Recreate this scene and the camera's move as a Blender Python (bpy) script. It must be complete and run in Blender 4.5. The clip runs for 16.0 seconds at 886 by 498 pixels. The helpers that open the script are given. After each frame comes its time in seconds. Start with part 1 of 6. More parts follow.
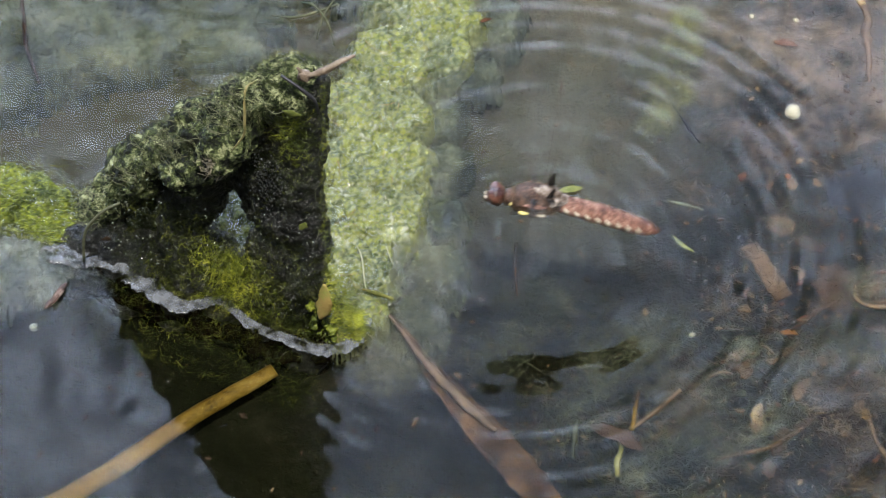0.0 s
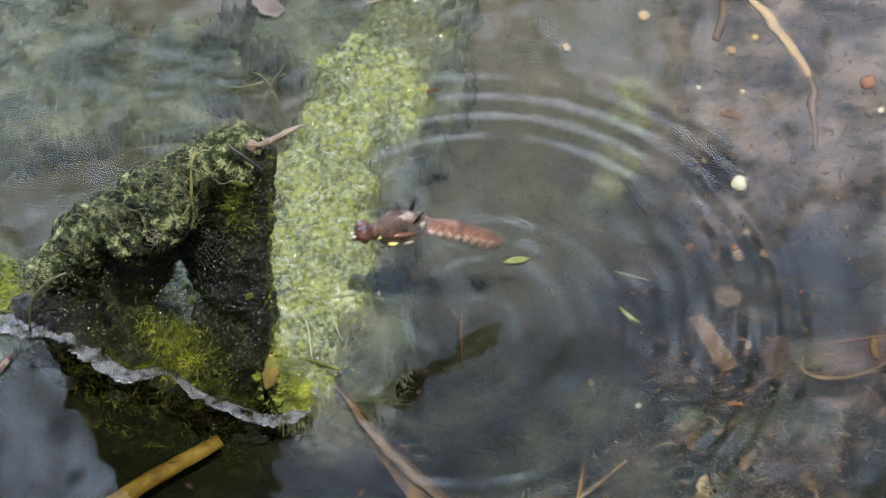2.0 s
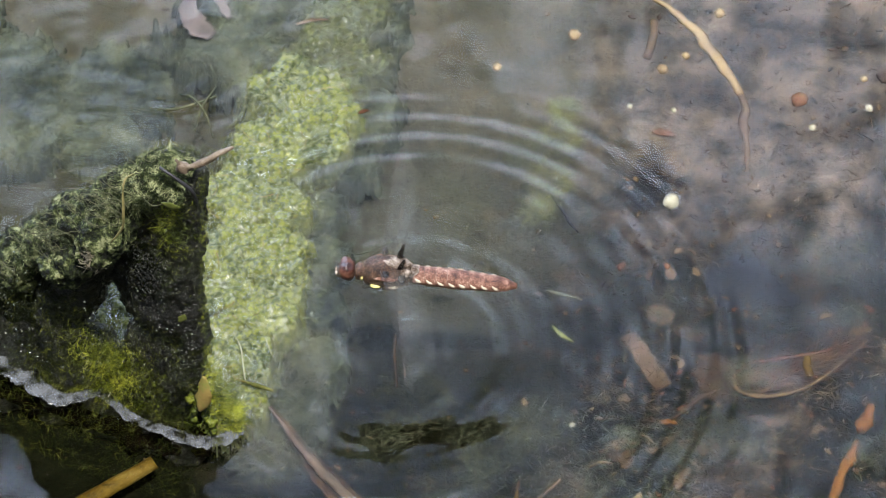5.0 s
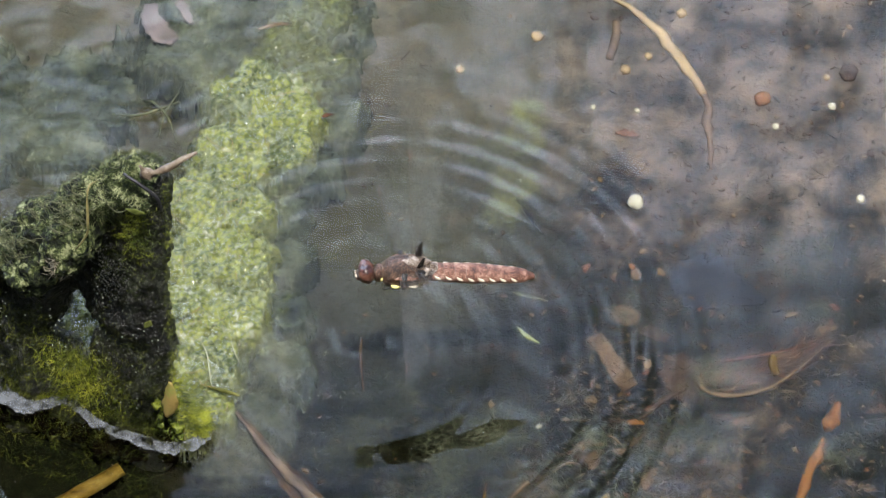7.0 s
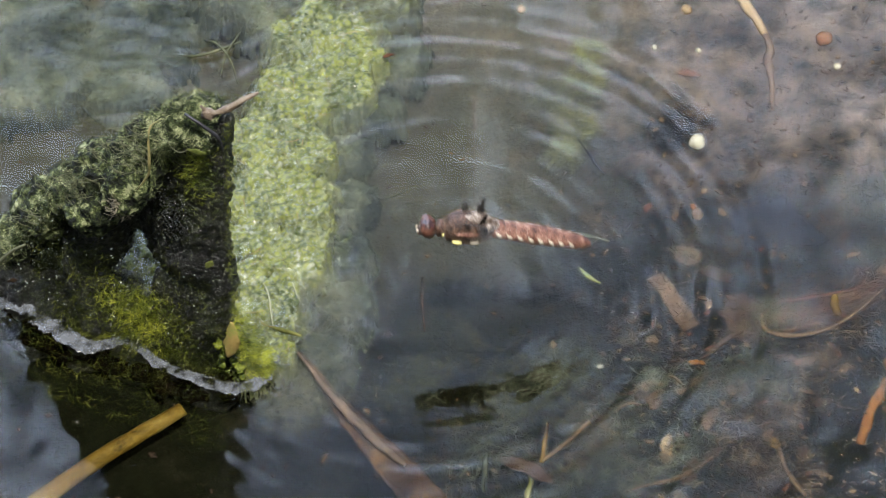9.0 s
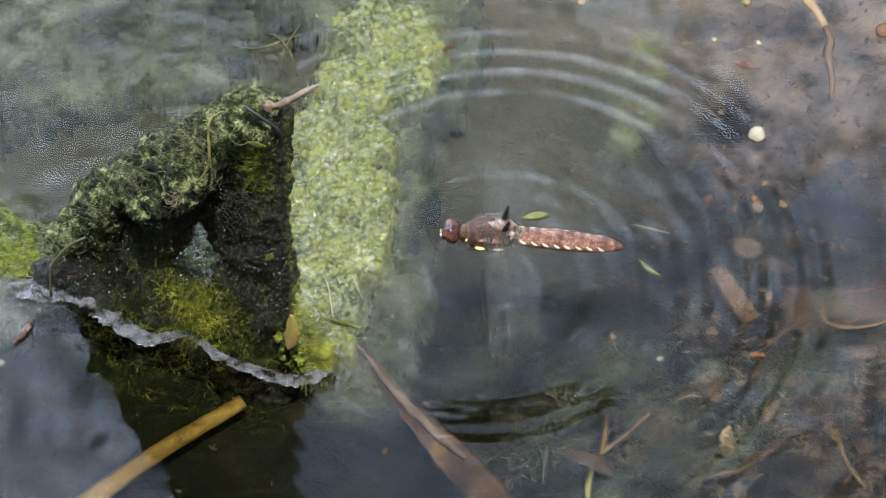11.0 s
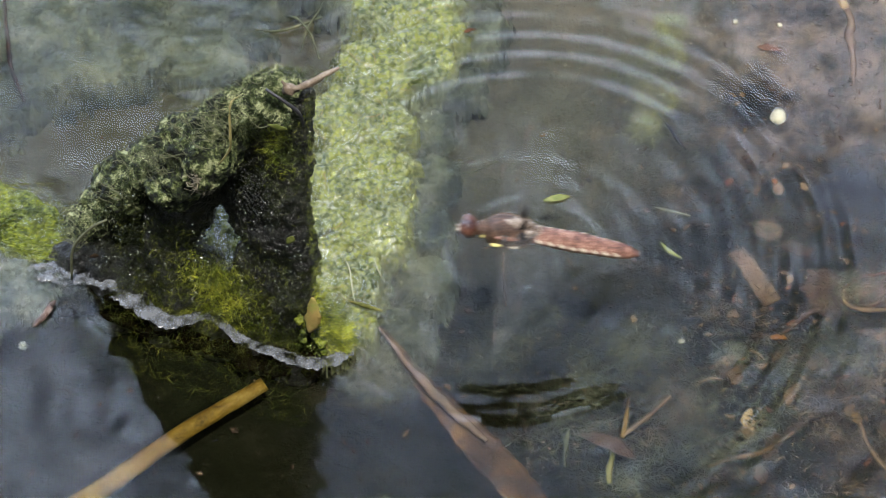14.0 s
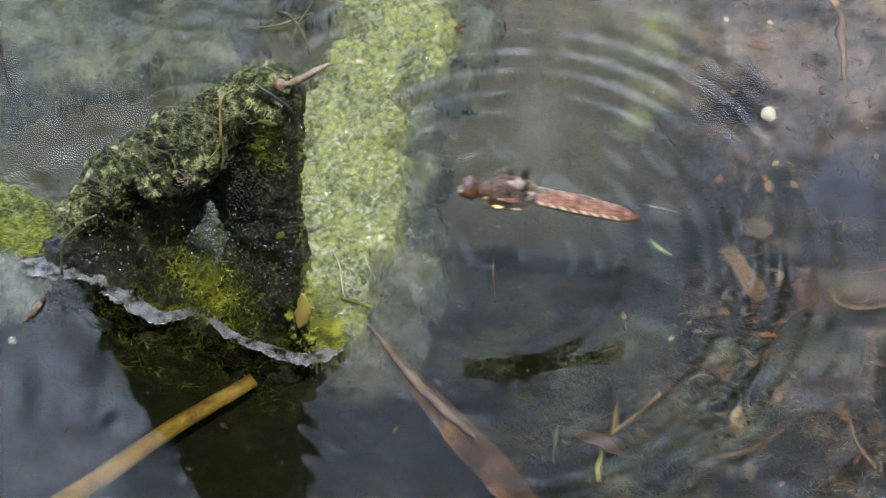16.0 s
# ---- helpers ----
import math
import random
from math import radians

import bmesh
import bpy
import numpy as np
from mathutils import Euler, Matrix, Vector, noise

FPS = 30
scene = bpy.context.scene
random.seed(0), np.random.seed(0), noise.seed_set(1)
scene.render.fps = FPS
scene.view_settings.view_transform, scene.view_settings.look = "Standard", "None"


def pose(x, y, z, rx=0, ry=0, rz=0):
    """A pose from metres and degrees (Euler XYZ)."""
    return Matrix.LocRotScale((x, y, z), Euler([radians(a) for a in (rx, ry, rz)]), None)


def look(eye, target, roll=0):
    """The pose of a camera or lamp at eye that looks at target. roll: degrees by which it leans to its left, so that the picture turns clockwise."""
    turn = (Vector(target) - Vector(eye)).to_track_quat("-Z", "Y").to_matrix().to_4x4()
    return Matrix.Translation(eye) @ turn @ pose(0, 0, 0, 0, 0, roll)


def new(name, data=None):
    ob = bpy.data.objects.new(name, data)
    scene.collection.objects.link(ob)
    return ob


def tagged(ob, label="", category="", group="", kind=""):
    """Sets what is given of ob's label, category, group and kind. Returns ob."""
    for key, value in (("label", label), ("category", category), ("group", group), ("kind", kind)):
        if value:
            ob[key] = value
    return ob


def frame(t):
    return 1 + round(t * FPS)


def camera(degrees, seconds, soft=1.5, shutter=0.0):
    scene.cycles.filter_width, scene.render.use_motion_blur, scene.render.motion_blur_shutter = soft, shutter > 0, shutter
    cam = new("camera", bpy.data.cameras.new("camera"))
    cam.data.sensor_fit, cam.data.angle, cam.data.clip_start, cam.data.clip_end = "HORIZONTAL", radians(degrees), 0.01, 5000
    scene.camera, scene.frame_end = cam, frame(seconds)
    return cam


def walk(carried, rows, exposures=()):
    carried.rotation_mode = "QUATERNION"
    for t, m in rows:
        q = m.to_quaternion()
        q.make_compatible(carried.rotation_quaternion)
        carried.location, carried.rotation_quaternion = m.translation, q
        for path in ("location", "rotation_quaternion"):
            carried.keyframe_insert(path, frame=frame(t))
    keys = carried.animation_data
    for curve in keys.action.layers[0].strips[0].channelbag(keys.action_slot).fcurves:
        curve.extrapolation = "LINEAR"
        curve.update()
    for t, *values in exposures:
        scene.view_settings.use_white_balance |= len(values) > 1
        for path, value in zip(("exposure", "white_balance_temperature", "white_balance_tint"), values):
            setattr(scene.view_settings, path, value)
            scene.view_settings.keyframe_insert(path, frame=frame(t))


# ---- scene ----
# Still water at z = 0; x to the right, y away from the eye. Small sizes are given in millimetres (MM).
MM = 0.001
cam = camera(8.0, 16.0, soft=1.0, shutter=0.35)
EYE = Vector((0.0000, -0.9319, 1.1927))
# seconds, turn, pitch, roll of a long lens held by hand from one spot
TURNS = [
    (0.0, 0.000, -52.000, 0.000),
    (0.5, -0.084, -51.891, -0.156),
    (1.0, -0.189, -51.680, -0.254),
    (1.5, -0.314, -51.452, -0.350),
    (2.0, -0.217, -51.361, -0.446),
    (2.5, -0.397, -51.247, -0.407),
    (3.0, -0.362, -51.139, -0.551),
    (3.5, -0.541, -51.203, -0.676),
    (4.0, -0.600, -51.241, -0.782),
    (6.5, -1.552, -51.045, -0.440),
    (7.0, -1.627, -51.138, -0.503),
    (7.5, -1.579, -51.601, -0.531),
    (8.0, -1.700, -51.613, -0.395),
    (8.5, -1.538, -51.632, -0.245),
    (9.0, -1.287, -51.682, -0.065),
    (9.5, -1.272, -51.696, 0.107),
    (10.0, -1.184, -51.724, 0.244),
    (12.5, -0.750, -51.797, 0.397),
    (13.0, -0.690, -51.846, 0.377),
    (13.5, -0.700, -51.878, 0.412),
    (14.0, -0.879, -51.906, 0.547),
    (14.5, -0.767, -51.882, 0.451),
    (15.0, -0.649, -51.833, 0.367),
    (15.5, -0.887, -51.899, 0.482),
    (16.0, -0.771, -51.938, 0.348),
]
walk(cam, [(t, pose(*EYE, 90 + pitch, roll, turn)) for t, turn, pitch, roll in TURNS], [(0.0, 0.6), (16.0, 0.6)])

# ---- light ----
SUN_TURN, SUN_HEIGHT = 174.0, 71.0          # degrees clockwise from straight ahead, degrees up
world = bpy.data.worlds.new("sky")
scene.world = world
world.use_nodes = True
wt = world.node_tree
wt.nodes.clear()
w_out = wt.nodes.new("ShaderNodeOutputWorld")
w_bg = wt.nodes.new("ShaderNodeBackground")
w_sky = wt.nodes.new("ShaderNodeTexSky")
w_sky.sky_type, w_sky.sun_disc = "NISHITA", False
w_sky.sun_elevation, w_sky.sun_rotation = radians(SUN_HEIGHT), radians(SUN_TURN)
w_sky.dust_density = 3.0
w_co = wt.nodes.new("ShaderNodeTexCoord")
w_noise = wt.nodes.new("ShaderNodeTexNoise")
w_noise.inputs["Scale"].default_value, w_noise.inputs["Detail"].default_value = 11.0, 4.0
w_ramp = wt.nodes.new("ShaderNodeValToRGB")
w_ramp.color_ramp.elements[0].position, w_ramp.color_ramp.elements[1].position = 0.31, 0.58
w_mix = wt.nodes.new("ShaderNodeMixRGB")
# unseen brighter cloud added ahead, aimed to lighten the sky mirrored in the water
ADDED_GLOW_WAY = Vector((-0.42, 0.76, 0.5))
sun_way = Vector((math.sin(radians(SUN_TURN)) * math.cos(radians(SUN_HEIGHT)), math.cos(radians(SUN_TURN)) * math.cos(radians(SUN_HEIGHT)), math.sin(radians(SUN_HEIGHT))))
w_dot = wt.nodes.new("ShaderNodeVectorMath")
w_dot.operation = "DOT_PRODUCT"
w_dot.inputs[1].default_value = ADDED_GLOW_WAY
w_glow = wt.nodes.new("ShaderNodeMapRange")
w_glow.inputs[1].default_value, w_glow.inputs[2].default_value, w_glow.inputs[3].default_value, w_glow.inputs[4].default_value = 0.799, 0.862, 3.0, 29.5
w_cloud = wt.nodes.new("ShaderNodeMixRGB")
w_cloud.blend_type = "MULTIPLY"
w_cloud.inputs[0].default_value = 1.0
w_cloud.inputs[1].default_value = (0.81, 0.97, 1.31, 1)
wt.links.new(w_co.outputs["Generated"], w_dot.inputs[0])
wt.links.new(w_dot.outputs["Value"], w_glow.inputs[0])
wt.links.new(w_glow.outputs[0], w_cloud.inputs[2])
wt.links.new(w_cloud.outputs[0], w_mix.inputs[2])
wt.links.new(w_co.outputs["Generated"], w_noise.inputs["Vector"])
wt.links.new(w_noise.outputs["Fac"], w_ramp.inputs[0])
wt.links.new(w_ramp.outputs[0], w_mix.inputs[0])
wt.links.new(w_sky.outputs[0], w_mix.inputs[1])
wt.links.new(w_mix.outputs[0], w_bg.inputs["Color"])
w_bg.inputs["Strength"].default_value = 0.15
wt.links.new(w_bg.outputs[0], w_out.inputs[0])

sun = new("sun", bpy.data.lights.new("sun", "SUN"))
sun.data.energy, sun.data.angle, sun.data.color = 4.6, radians(0.53), (1.0, 0.955, 0.88)
sun.matrix_world = look(sun_way * 5, (0, 0, 0))


# ---- materials ----
def material(name, stops, scale=300.0, detail=6.0, fine=2500.0, rough=(0.45, 0.8), bump=0.0003, spec=0.5, coat=0.0, stretch=(1, 1, 1), sheen_mix=0.25, distort=0.4, through_light=0.0):
    """Two scales of noise choose between the stops' colours; the fine one also roughens and lifts the surface."""
    m = bpy.data.materials.new(name)
    m.use_nodes = True
    nt = m.node_tree
    p = nt.nodes["Principled BSDF"]
    co = nt.nodes.new("ShaderNodeTexCoord")
    mp = nt.nodes.new("ShaderNodeMapping")
    mp.inputs["Scale"].default_value = stretch
    nt.links.new(co.outputs["Object"], mp.inputs["Vector"])
    big, small = nt.nodes.new("ShaderNodeTexNoise"), nt.nodes.new("ShaderNodeTexNoise")
    for n, s, d in ((big, scale, detail), (small, fine, 4.0)):
        n.inputs["Scale"].default_value, n.inputs["Detail"].default_value, n.inputs["Distortion"].default_value = s, d, distort
        n.inputs["Roughness"].default_value = 0.62
        nt.links.new(mp.outputs[0], n.inputs["Vector"])
    mixer = nt.nodes.new("ShaderNodeMix")
    mixer.inputs[0].default_value = sheen_mix
    nt.links.new(big.outputs["Fac"], mixer.inputs[2])
    nt.links.new(small.outputs["Fac"], mixer.inputs[3])
    ramp = nt.nodes.new("ShaderNodeValToRGB")
    while len(ramp.color_ramp.elements) < len(stops):
        ramp.color_ramp.elements.new(0.5)
    for e, (at, c) in zip(ramp.color_ramp.elements, stops):
        e.position, e.color = at, (*c, 1)
    nt.links.new(mixer.outputs[0], ramp.inputs[0])
    nt.links.new(ramp.outputs[0], p.inputs["Base Color"])
    rr = nt.nodes.new("ShaderNodeMapRange")
    rr.inputs[3].default_value, rr.inputs[4].default_value = rough
    nt.links.new(small.outputs["Fac"], rr.inputs[0])
    nt.links.new(rr.outputs[0], p.inputs["Roughness"])
    p.inputs["Specular IOR Level"].default_value = spec
    p.inputs["Coat Weight"].default_value = coat
    p.inputs["Coat Roughness"].default_value = 0.12
    if bump:
        b = nt.nodes.new("ShaderNodeBump")
        b.inputs["Distance"].default_value, b.inputs["Strength"].default_value = bump, 0.8
        nt.links.new(small.outputs["Fac"], b.inputs["Height"])
        nt.links.new(b.outputs[0], p.inputs["Normal"])
    if through_light:
        tr = nt.nodes.new("ShaderNodeBsdfTranslucent")
        nt.links.new(ramp.outputs[0], tr.inputs["Color"])
        mx = nt.nodes.new("ShaderNodeMixShader")
        mx.inputs[0].default_value = through_light
        nt.links.new(p.outputs[0], mx.inputs[1])
        nt.links.new(tr.outputs[0], mx.inputs[2])
        nt.links.new(mx.outputs[0], nt.nodes["Material Output"].inputs["Surface"])
    return m


def water_material():
    m = bpy.data.materials.new("water")
    m.use_nodes = True
    nt = m.node_tree
    nt.nodes.clear()
    out, glass = nt.nodes.new("ShaderNodeOutputMaterial"), nt.nodes.new("ShaderNodeBsdfGlass")
    glass.inputs["IOR"].default_value, glass.inputs["Roughness"].default_value = 1.333, 0.0
    geo = nt.nodes.new("ShaderNodeNewGeometry")
    n = nt.nodes.new("ShaderNodeTexNoise")
    n.inputs["Scale"].default_value, n.inputs["Detail"].default_value = 38.0, 2.0
    b = nt.nodes.new("ShaderNodeBump")
    b.inputs["Distance"].default_value, b.inputs["Strength"].default_value = 0.0016, 0.5
    nt.links.new(geo.outputs["Position"], n.inputs["Vector"])
    nt.links.new(n.outputs["Fac"], b.inputs["Height"])
    nt.links.new(b.outputs[0], glass.inputs["Normal"])
    nt.links.new(glass.outputs[0], out.inputs["Surface"])
    return m


def clear_material(name, tint, clear, rough=0.15, gaps=(0.3, 0.7)):
    """A thin skin (wing, film): partly clear, partly glossy."""
    m = bpy.data.materials.new(name)
    m.use_nodes = True
    nt = m.node_tree
    p = nt.nodes["Principled BSDF"]
    p.inputs["Base Color"].default_value = (*tint, 1)
    p.inputs["Roughness"].default_value = rough
    co, n = nt.nodes.new("ShaderNodeTexCoord"), nt.nodes.new("ShaderNodeTexNoise")
    n.inputs["Scale"].default_value, n.inputs["Detail"].default_value = 300.0, 6.0
    mr = nt.nodes.new("ShaderNodeMapRange")
    mr.inputs[1].default_value, mr.inputs[2].default_value = gaps
    mr.inputs[3].default_value, mr.inputs[4].default_value = clear
    nt.links.new(co.outputs["Object"], n.inputs["Vector"])
    nt.links.new(n.outputs["Fac"], mr.inputs[0])
    tr, mx = nt.nodes.new("ShaderNodeBsdfTransparent"), nt.nodes.new("ShaderNodeMixShader")
    nt.links.new(mr.outputs[0], mx.inputs[0])
    nt.links.new(tr.outputs[0], mx.inputs[1])
    nt.links.new(p.outputs[0], mx.inputs[2])
    nt.links.new(mx.outputs[0], nt.nodes["Material Output"].inputs["Surface"])
    return m


WATER = water_material()
MUD = material("mud", [(0.36, (0.003, 0.0033, 0.0015)), (0.46, (0.006, 0.006, 0.003)), (0.54, (0.032, 0.026, 0.0185)), (0.66, (0.096, 0.077, 0.058))], scale=62, detail=9, fine=420, bump=0.0012, rough=(0.6, 0.95), sheen_mix=0.38, distort=0.1, spec=0.0)


def add_mud_tones(m):
    """The mud that shelves up to the far right is pale, the rest near black."""
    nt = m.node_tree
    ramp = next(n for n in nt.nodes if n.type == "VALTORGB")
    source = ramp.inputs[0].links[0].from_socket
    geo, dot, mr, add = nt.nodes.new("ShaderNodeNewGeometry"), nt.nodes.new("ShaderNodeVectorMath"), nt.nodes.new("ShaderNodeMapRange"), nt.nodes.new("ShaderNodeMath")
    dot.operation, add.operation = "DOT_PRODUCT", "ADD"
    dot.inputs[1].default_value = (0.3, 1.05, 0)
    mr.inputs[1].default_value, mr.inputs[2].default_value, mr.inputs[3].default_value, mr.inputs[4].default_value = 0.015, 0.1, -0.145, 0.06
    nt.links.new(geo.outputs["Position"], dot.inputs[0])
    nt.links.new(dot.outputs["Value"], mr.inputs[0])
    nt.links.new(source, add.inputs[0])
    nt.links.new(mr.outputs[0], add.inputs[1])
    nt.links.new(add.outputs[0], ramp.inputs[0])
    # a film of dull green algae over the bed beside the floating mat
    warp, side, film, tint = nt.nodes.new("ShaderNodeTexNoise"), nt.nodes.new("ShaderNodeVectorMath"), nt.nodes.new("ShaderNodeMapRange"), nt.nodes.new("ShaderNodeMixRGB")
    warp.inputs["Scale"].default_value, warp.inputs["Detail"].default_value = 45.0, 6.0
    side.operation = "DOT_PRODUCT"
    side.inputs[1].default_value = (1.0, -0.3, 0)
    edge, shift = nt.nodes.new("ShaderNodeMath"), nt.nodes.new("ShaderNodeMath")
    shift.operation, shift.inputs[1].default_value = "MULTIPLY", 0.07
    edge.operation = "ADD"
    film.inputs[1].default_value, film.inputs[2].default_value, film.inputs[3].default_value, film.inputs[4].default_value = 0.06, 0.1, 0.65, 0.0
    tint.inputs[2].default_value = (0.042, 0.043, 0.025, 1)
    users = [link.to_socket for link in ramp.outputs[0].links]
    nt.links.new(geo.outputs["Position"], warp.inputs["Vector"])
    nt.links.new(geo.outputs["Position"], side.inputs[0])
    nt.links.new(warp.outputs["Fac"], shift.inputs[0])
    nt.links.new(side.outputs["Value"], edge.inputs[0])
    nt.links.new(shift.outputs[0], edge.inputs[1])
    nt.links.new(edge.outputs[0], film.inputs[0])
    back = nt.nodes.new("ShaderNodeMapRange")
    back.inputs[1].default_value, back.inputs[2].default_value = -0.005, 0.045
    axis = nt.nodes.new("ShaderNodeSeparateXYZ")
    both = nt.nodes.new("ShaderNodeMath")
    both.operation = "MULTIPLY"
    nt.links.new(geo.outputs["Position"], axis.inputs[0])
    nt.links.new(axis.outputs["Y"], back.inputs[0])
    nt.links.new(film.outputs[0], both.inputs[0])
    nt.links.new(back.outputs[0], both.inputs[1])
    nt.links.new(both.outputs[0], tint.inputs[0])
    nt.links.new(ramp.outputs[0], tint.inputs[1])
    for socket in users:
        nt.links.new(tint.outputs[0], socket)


add_mud_tones(MUD)
BANK = material("bank_earth", [(0.35, (0.03, 0.035, 0.015)), (0.6, (0.07, 0.075, 0.03)), (0.75, (0.1, 0.085, 0.05))], scale=5, fine=60, bump=0.01)
BARK = material("wet_bark", [(0.46, (0.002, 0.002, 0.0014)), (0.56, (0.0045, 0.005, 0.002)), (0.62, (0.018, 0.026, 0.004)), (0.69, (0.05, 0.07, 0.01)), (0.76, (0.11, 0.14, 0.03))], scale=48, detail=9, fine=1700, bump=0.002, rough=(0.12, 0.5), coat=0.25, sheen_mix=0.3)
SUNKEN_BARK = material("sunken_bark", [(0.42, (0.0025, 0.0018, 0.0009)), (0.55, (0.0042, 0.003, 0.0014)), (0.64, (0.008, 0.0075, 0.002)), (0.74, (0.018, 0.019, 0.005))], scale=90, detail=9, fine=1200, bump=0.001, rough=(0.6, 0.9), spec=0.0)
SUNKEN_SLIME = material("sunken_slime", [(0.43, (0.003, 0.004, 0.001)), (0.52, (0.02, 0.027, 0.004)), (0.62, (0.12, 0.13, 0.026))], scale=190, fine=900, bump=0, spec=0.06)
GOLD_SLIME = material("gold_slime", [(0.38, (0.02, 0.03, 0.003)), (0.49, (0.14, 0.17, 0.01)), (0.58, (0.46, 0.48, 0.05))], scale=230, fine=1200, bump=0, rough=(0.2, 0.5), coat=0.3, through_light=0.25)
MOSS = material("grey_moss", [(0.44, (0.003, 0.005, 0.0015)), (0.49, (0.017, 0.025, 0.007)), (0.54, (0.075, 0.095, 0.03)), (0.6, (0.3, 0.32, 0.16))], scale=320, fine=1500, bump=0.0022, through_light=0.05, spec=0.3)
STRAND = material("moss_strand", [(0.44, (0.01, 0.017, 0.005)), (0.51, (0.075, 0.098, 0.033)), (0.6, (0.5, 0.52, 0.28))], scale=320, fine=900, bump=0, through_light=0.25, spec=0.2)
LIME = material("lime_moss", [(0.35, (0.016, 0.027, 0.003)), (0.48, (0.085, 0.115, 0.007)), (0.6, (0.29, 0.32, 0.03))], scale=160, fine=2200, bump=0.0006, rough=(0.2, 0.6), coat=0.4, through_light=0.3)


def algae_material(name, gap, pale, bright, whitish):
    """Slimy bubbles: paler domes with dark seams between them, in drifts of dull and of bright green."""
    m = material(name, [(0.40, gap), (0.47, pale), (0.53, bright), (0.57, pale), (0.66, whitish)], scale=95, detail=7, fine=700, bump=0.0014, rough=(0.3, 0.6), coat=0.2, through_light=0.15, sheen_mix=0.45, spec=0.3)
    nt = m.node_tree
    ramp = next(n for n in nt.nodes if n.type == "VALTORGB")
    co = next(n for n in nt.nodes if n.type == "TEX_COORD")
    cells = nt.nodes.new("ShaderNodeTexVoronoi")
    cells.inputs["Scale"].default_value = 720.0
    seam = nt.nodes.new("ShaderNodeMapRange")
    seam.inputs[1].default_value, seam.inputs[2].default_value, seam.inputs[3].default_value, seam.inputs[4].default_value = 0.4, 0.78, 0.0, 0.75
    shade = nt.nodes.new("ShaderNodeMixRGB")
    shade.inputs[2].default_value = (*gap, 1)
    nt.links.new(co.outputs["Object"], cells.inputs["Vector"])
    nt.links.new(cells.outputs["Distance"], seam.inputs[0])
    nt.links.new(seam.outputs[0], shade.inputs[0])
    users = [link.to_socket for link in ramp.outputs[0].links]
    nt.links.new(ramp.outputs[0], shade.inputs[1])
    for socket in users:
        nt.links.new(shade.outputs[0], socket)
    return m


ALGAE = algae_material("algae", (0.038, 0.055, 0.014), (0.17, 0.185, 0.108), (0.19, 0.215, 0.03), (0.4, 0.41, 0.32))
LUSH_ALGAE = algae_material("lush_algae", (0.02, 0.035, 0.003), (0.13, 0.165, 0.035), (0.21, 0.25, 0.012), (0.34, 0.35, 0.2))
# a darker copy of ALGAE: dimming by the water is put into its colour
DIMMED_ALGAE = algae_material("dimmed_algae", (0.011, 0.017, 0.005), (0.06, 0.07, 0.032), (0.09, 0.105, 0.012), (0.17, 0.178, 0.12))
DULL_ALGAE = material("dull_algae", [(0.36, (0.006, 0.009, 0.005)), (0.5, (0.034, 0.042, 0.028)), (0.64, (0.085, 0.095, 0.062))], scale=75, fine=500, bump=0.001, spec=0.06)
PALE_THREAD = material("pale_thread", [(0.35, (0.0655, 0.0709, 0.0409)), (0.6, (0.153, 0.158, 0.0986))], scale=90, fine=900, bump=0, through_light=0.3, spec=0.06)
PALE_WEED = material("pale_weed", [(0.38, (0.008, 0.011, 0.006)), (0.5, (0.034, 0.04, 0.022)), (0.64, (0.12, 0.124, 0.075))], scale=90, fine=900, bump=0, spec=0.06)
DETRITUS = material("detritus", [(0.38, (0.01, 0.0075, 0.005)), (0.5, (0.05, 0.037, 0.021)), (0.64, (0.15, 0.11, 0.065))], scale=90, fine=900, bump=0, spec=0.06)
BRIGHT_DETRITUS = material("pale_detritus", [(0.38, (0.007, 0.005, 0.004)), (0.5, (0.036, 0.027, 0.017)), (0.62, (0.15, 0.112, 0.066))], scale=120, fine=900, bump=0, spec=0.06)
TUFT_THREAD = material("tuft_thread", [(0.36, (0.03, 0.036, 0.016)), (0.5, (0.09, 0.1, 0.045)), (0.62, (0.2, 0.21, 0.07))], scale=60, fine=900, bump=0, through_light=0.2, spec=0.06)
GREEN_THREAD = material("green_thread", [(0.35, (0.1, 0.125, 0.035)), (0.6, (0.27, 0.3, 0.1))], scale=90, fine=900, bump=0, through_light=0.3, spec=0.06)
REED = material("yellow_reed", [(0.36, (0.018, 0.0105, 0.0015)), (0.43, (0.055, 0.034, 0.004)), (0.52, (0.0819, 0.0529, 0.0078)), (0.66, (0.118, 0.086, 0.0226))], scale=120, fine=700, bump=0.0004, stretch=(1, 1, 1), spec=0.06)
BROWN_LEAF = material("brown_leaf", [(0.34, (0.0127, 0.00791, 0.00339)), (0.5, (0.0309, 0.0197, 0.00923)), (0.68, (0.0526, 0.0375, 0.0185))], scale=110, fine=900, bump=0.0005, through_light=0.1, spec=0.06)
LONG_LEAF = material("long_dead_leaf", [(0.38, (0.006, 0.004, 0.002)), (0.5, (0.026, 0.015, 0.006)), (0.62, (0.075, 0.046, 0.018))], scale=140, fine=700, bump=0.0006, through_light=0.1, spec=0.06)
STALK = material("dull_stalk", [(0.36, (0.03, 0.021, 0.013)), (0.5, (0.075, 0.055, 0.036)), (0.64, (0.13, 0.1, 0.07))], scale=150, fine=900, bump=0.0004, spec=0.06)
TAN_BARK = material("tan_bark", [(0.36, (0.028, 0.018, 0.009)), (0.5, (0.066, 0.044, 0.023)), (0.66, (0.105, 0.076, 0.042))], scale=240, fine=1100, bump=0.0006, spec=0.06)
